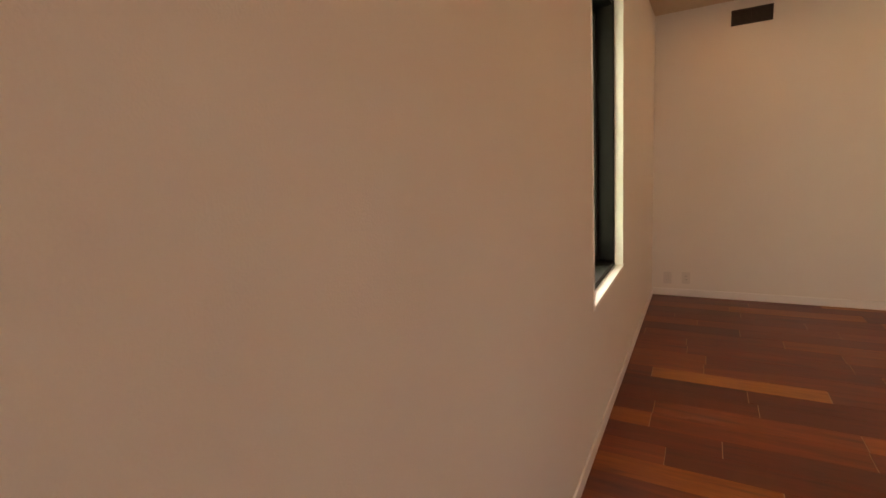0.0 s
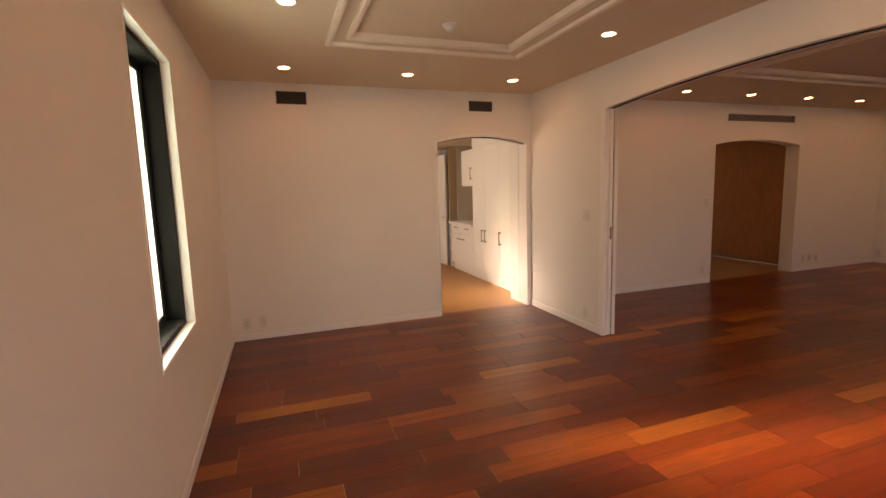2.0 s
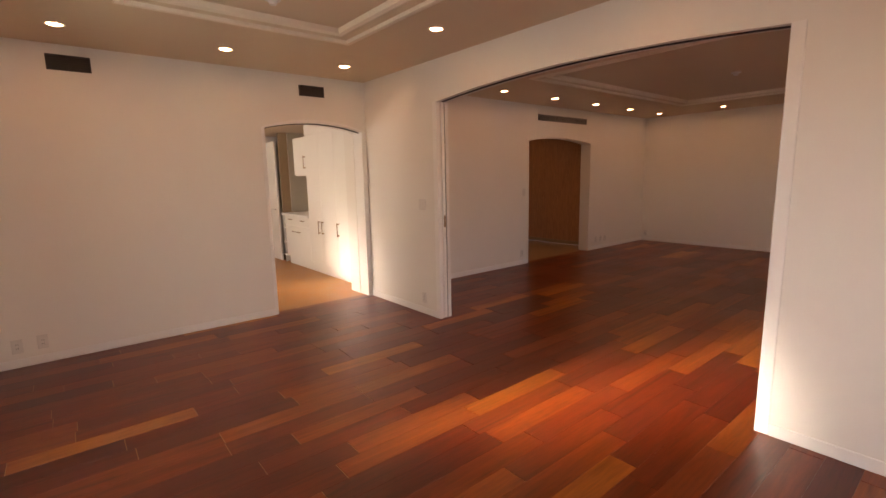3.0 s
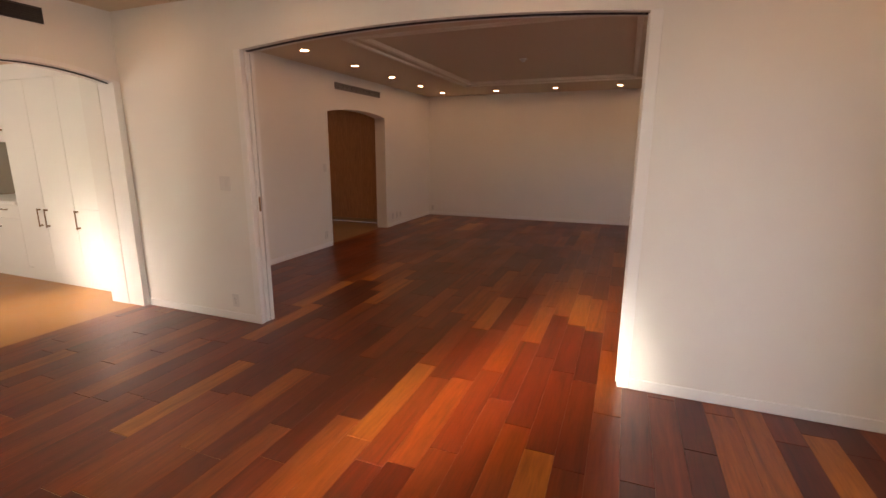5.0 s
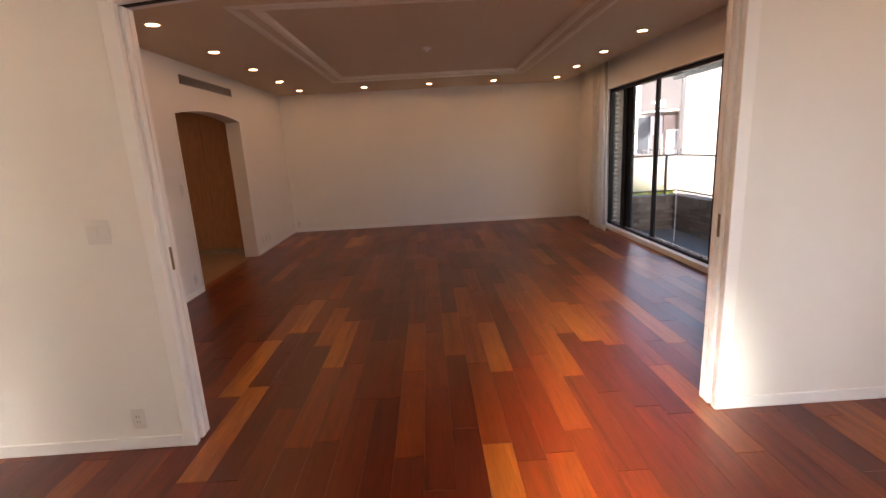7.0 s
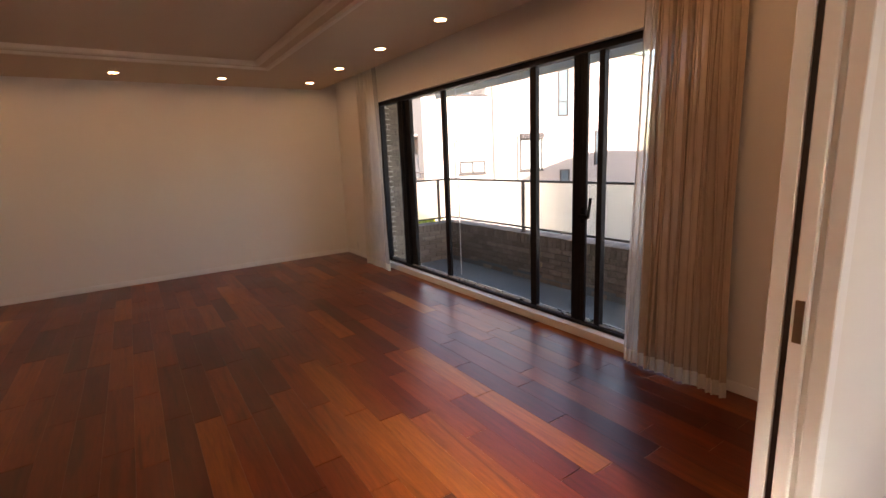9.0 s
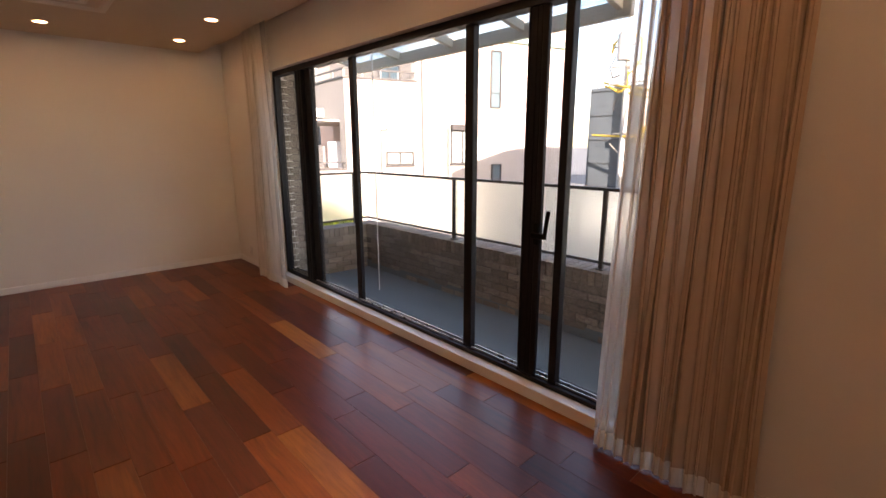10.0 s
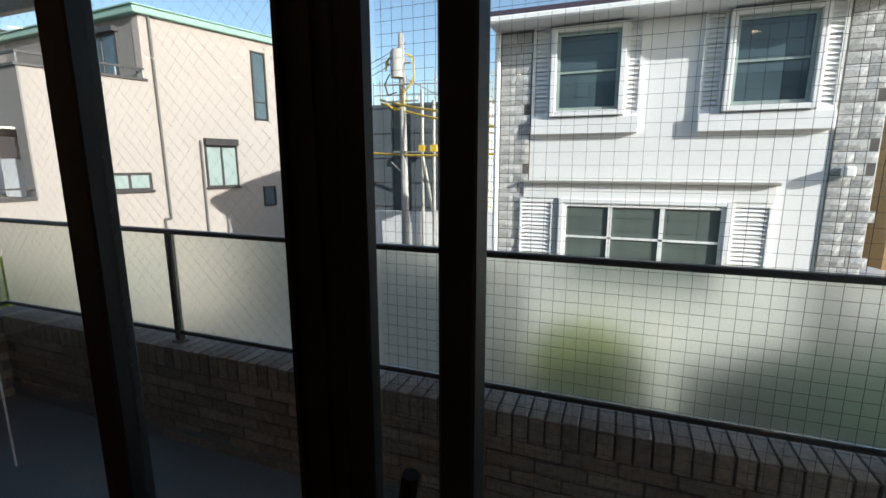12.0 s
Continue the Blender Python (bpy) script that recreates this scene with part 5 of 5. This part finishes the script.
def far_block(name, x, y, w, d, h, mat, label, floors, cols, rz=0):
    ob = thing(name, (x, y, ZG), label, "building", rz=rz)
    part("wall", boxes((-w / 2, w / 2, 0, d, 0, h)), mat, ob)
    part("roof", boxes((-w / 2 - 0.1, w / 2 + 0.1, -0.1, d + 0.1, h, h + 0.18)), FRAME, ob)
    for f in range(floors):
        for c in range(cols):
            cx = -w / 2 + (c + 0.5) * w / cols
            z = (f + 0.35) * h / floors
            wd = part("window", boxes((cx - 0.55, cx + 0.55, -0.05, 0.02, z, z + 1.15)), FRAME, ob)
            part("pane", boxes((cx - 0.48, cx + 0.48, -0.06, -0.05, z + 0.07, z + 1.08)), DARK_GLASS if (f + c) % 2 else PALE_GLASS, wd)
    return ob


far_block("pale_building", 31.0, -12.0, 10.0, 8.0, 10.2, HOUSE_WHITE, "large pale building behind the beige house", 3, 4, -97)
far_block("terracotta_house", 27.0, -6.6, 4.0, 6.0, 7.2, ORANGE, "pale terracotta house down the street", 2, 2, -95)
far_block("tall_apartment_block", 52.0, -56.0, 8.0, 8.0, 22.0, BEIGE, "distant beige apartment tower", 7, 4, 140)
far_block("grey_building", 12.0, -46.0, 26.0, 8.0, 10.5, TUBE, "distant grey building behind the site", 3, 8, 180)
far_block("brown_house", -6.5, -20.5, 5.0, 6.0, 7.0, TIMBER, "tan timber-faced house beyond the white house", 2, 2, 180)

car = thing("parked_car", (-1.6, -16.4, ZG), "small white car parked beyond the white house", "car", rz=20)
bm = prism([(-1.8, 0.35), (-1.8, 0.85), (-1.45, 0.95), (-0.95, 1.48), (0.75, 1.50), (1.45, 0.98), (1.85, 0.88), (1.85, 0.35)], 1, -0.78, 0.78)
bmesh.ops.bevel(bm, geom=bm.edges[:], offset=0.05, segments=2, affect="EDGES", clamp_overlap=True)
part("body", bm, CAR_PAINT, car)
for s in (-1, 1):
    part("side_window", prism([(-1.15, 1.0), (-0.85, 1.40), (0.65, 1.42), (1.2, 1.0)], 1, s * 0.775, s * 0.79), DARK_GLASS, car)
part("windscreen", prism([(0.80, 1.47), (1.44, 1.01), (1.47, 1.03), (0.83, 1.49)], 1, -0.62, 0.62), DARK_GLASS, car)
for x in (-1.15, 1.15):
    for s in (-1, 1):
        bm = bmesh.new()
        rod(bm, (x, s * 0.62, 0.30), (x, s * 0.80, 0.30), 0.30, 20)
        wheel = part("wheel", bm, RUBBER, car)
        bm = bmesh.new()
        rod(bm, (x, s * 0.79, 0.30), (x, s * 0.81, 0.30), 0.19, 16)
        part("rim", bm, CHROME, wheel)
for s in (-0.55, 0.55):
    part("headlight", boxes((1.80, 1.87, s - 0.16, s + 0.16, 0.66, 0.80), bevel=0.02), PALE_GLASS, car)


# ---- floor boards ----
floor = solid("floor", boxes((XW - 0.1, XE + 0.1, YS2, YN + 0.10, -0.08, -0.0035)), SUBFLOOR, "glossy red-brown hardwood plank floor", "floor", "structure")
PW, PL = 0.150, 0.909


def chamfered(bm, x0, x1, y0, y1, z0, z1, c=0.0008):
    lo = [bm.verts.new(p) for p in ((x0, y0, z0), (x1, y0, z0), (x1, y1, z0), (x0, y1, z0))]
    mid = [bm.verts.new(p) for p in ((x0, y0, z1 - c), (x1, y0, z1 - c), (x1, y1, z1 - c), (x0, y1, z1 - c))]
    hi = [bm.verts.new(p) for p in ((x0 + c, y0 + c, z1), (x1 - c, y0 + c, z1), (x1 - c, y1 - c, z1), (x0 + c, y1 - c, z1))]
    bm.faces.new(hi)
    for a, b in ((lo, mid), (mid, hi)):
        for i in range(4):
            bm.faces.new((a[i], a[(i + 1) % 4], b[(i + 1) % 4], b[i]))


full = bmesh.new()
chamfered(full, -PL / 2 + 0.0019, PL / 2 - 0.0019, -PW / 2 + 0.0003, PW / 2 - 0.0003, -0.012, 0.0)
full_mesh = mesh_of("plank", full, PLANK)
rest = bmesh.new()
rnd = random.Random(11)
count = 0
row = 0
y = 1.845 - 16 * PW
while y < YN:
    y0, y1 = max(y, YS), min(y + PW, YN)
    x = XW - rnd.uniform(0.05, 0.95) * PL
    while x < XE:
        x0, x1 = max(x, XW), min(x + PL, XE)
        whole = x0 == x and x1 == x + PL and y1 - y0 > PW - 0.001
        near = 0.2 < x0 < 7.2 and 0.2 < y0 < 4.3
        if y1 - y0 > 0.01 and x1 - x0 > 0.01:
            if whole and near and count < 300:
                ob = new("plank", full_mesh)
                ob.location = ((x0 + x1) / 2, (y0 + y1) / 2, rnd.uniform(-0.0004, 0.0))
                ob.parent = floor
                count += 1
            else:
                chamfered(rest, x0 + 0.0013, x1 - 0.0013, y0 + 0.0003, y1 - 0.0003, -0.012, rnd.uniform(-0.0004, 0.0))
        x += PL
    y += PW
tagged(part("plank_field", rest, PLANK_REST, floor), kind="stuff")
for a, b in ((KA[0], KA[1]), (LA[0], LA[1])):
    part("threshold", boxes((a, b, YN, YN + 0.10, -0.012, 0.0)), PLANK, floor)

# ---- balcony bricks ----
BL, BH, JOINT = 0.215, 0.062, 0.010
wall_p = bpy.data.objects["wall_parapet"]
pier = bpy.data.objects["wall_pier"]


def brick_mesh(l, d, h):
    bm = bmesh.new()
    chamfered(bm, -l / 2, l / 2, -h / 2, h / 2, 0.0, d, 0.003)
    return mesh_of("brick", bm, BRICK)


stretcher, half, soldier = brick_mesh(BL, 0.014, BH), brick_mesh(BL / 2 - JOINT / 2, 0.014, BH), brick_mesh(0.062, 0.014, 0.115)
cap = brick_mesh(0.062, 0.016, 0.27)


def lay(parent, mesh, m):
    ob = new("brick", mesh)
    ob.parent = parent
    ob.matrix_basis = m
    return ob


rnd = random.Random(5)
rest = bmesh.new()


def spare(m, l, h, d):
    bm = bmesh.new()
    chamfered(bm, -l / 2, l / 2, -h / 2, h / 2, 0.0, d, 0.003)
    bm.transform(m)
    me = bpy.data.meshes.new("tmp")
    bm.to_mesh(me)
    bm.free()
    rest.from_mesh(me)
    bpy.data.meshes.remove(me)


NORTH = Matrix(((-1, 0, 0, 0), (0, 0, 1, 0), (0, 1, 0, 0), (0, 0, 0, 1)))      # faces +y
WEST = Matrix(((0, 0, -1, 0), (-1, 0, 0, 0), (0, 1, 0, 0), (0, 0, 0, 1)))      # faces -x
UP = Matrix.Identity(4)
laid = 0
for r in range(7):
    z = 0.280 - r * (BH + JOINT)
    k = 0
    x = 9.09 - BL / 2 - (BL / 2 if r % 2 else 0)
    while x > 3.9:
        m = Matrix.Translation((x, -1.93 + rnd.uniform(-0.002, 0.002), z)) @ NORTH
        if laid < 120 and x < 8.8:
            lay(wall_p, stretcher, m)
            laid += 1
        else:
            spare(m, BL, BH, 0.014)
        x -= BL + JOINT
    yy = -1.86
    while yy < -1.2:
        spare(Matrix.Translation((9.10, yy + (0.1 if r % 2 else 0), z)) @ WEST, BL, BH, 0.014)
        yy += BL + JOINT
x = 9.05
while x > 3.0:
    m = Matrix.Translation((x, -1.93, 0.373)) @ NORTH
    c = Matrix.Translation((x, -2.05, 0.430 + rnd.uniform(-0.002, 0.001))) @ UP
    if x < 7.3:
        lay(wall_p, soldier, m)
        lay(wall_p, cap, c)
    else:
        spare(m, 0.062, 0.115, 0.014)
        spare(c, 0.062, 0.27, 0.016)
    x -= 0.072
yy = -1.88
while yy < -0.96:
    spare(Matrix.Translation((9.10, yy, 0.373)) @ WEST, 0.062, 0.115, 0.014)
    yy += 0.072
tagged(part("brick_field", rest, BRICK_REST, wall_p), kind="stuff")
for r in range(44):
    z = -0.14 + r * (BH + JOINT)
    first, second = (stretcher, half) if r % 2 else (half, stretcher)
    near = -0.90 + (BL if r % 2 else BL / 2 - JOINT / 2) / 2
    lay(pier, first, Matrix.Translation((8.704 - rnd.uniform(0, 0.003), near, z)) @ WEST)
    if 0.12 < z < 2.2:
        far = -0.675 + (BL / 2 - JOINT / 2) / 2 if r % 2 else -0.7875 + BL / 2
        lay(pier, second, Matrix.Translation((8.704 - rnd.uniform(0, 0.003), far, z)) @ WEST)
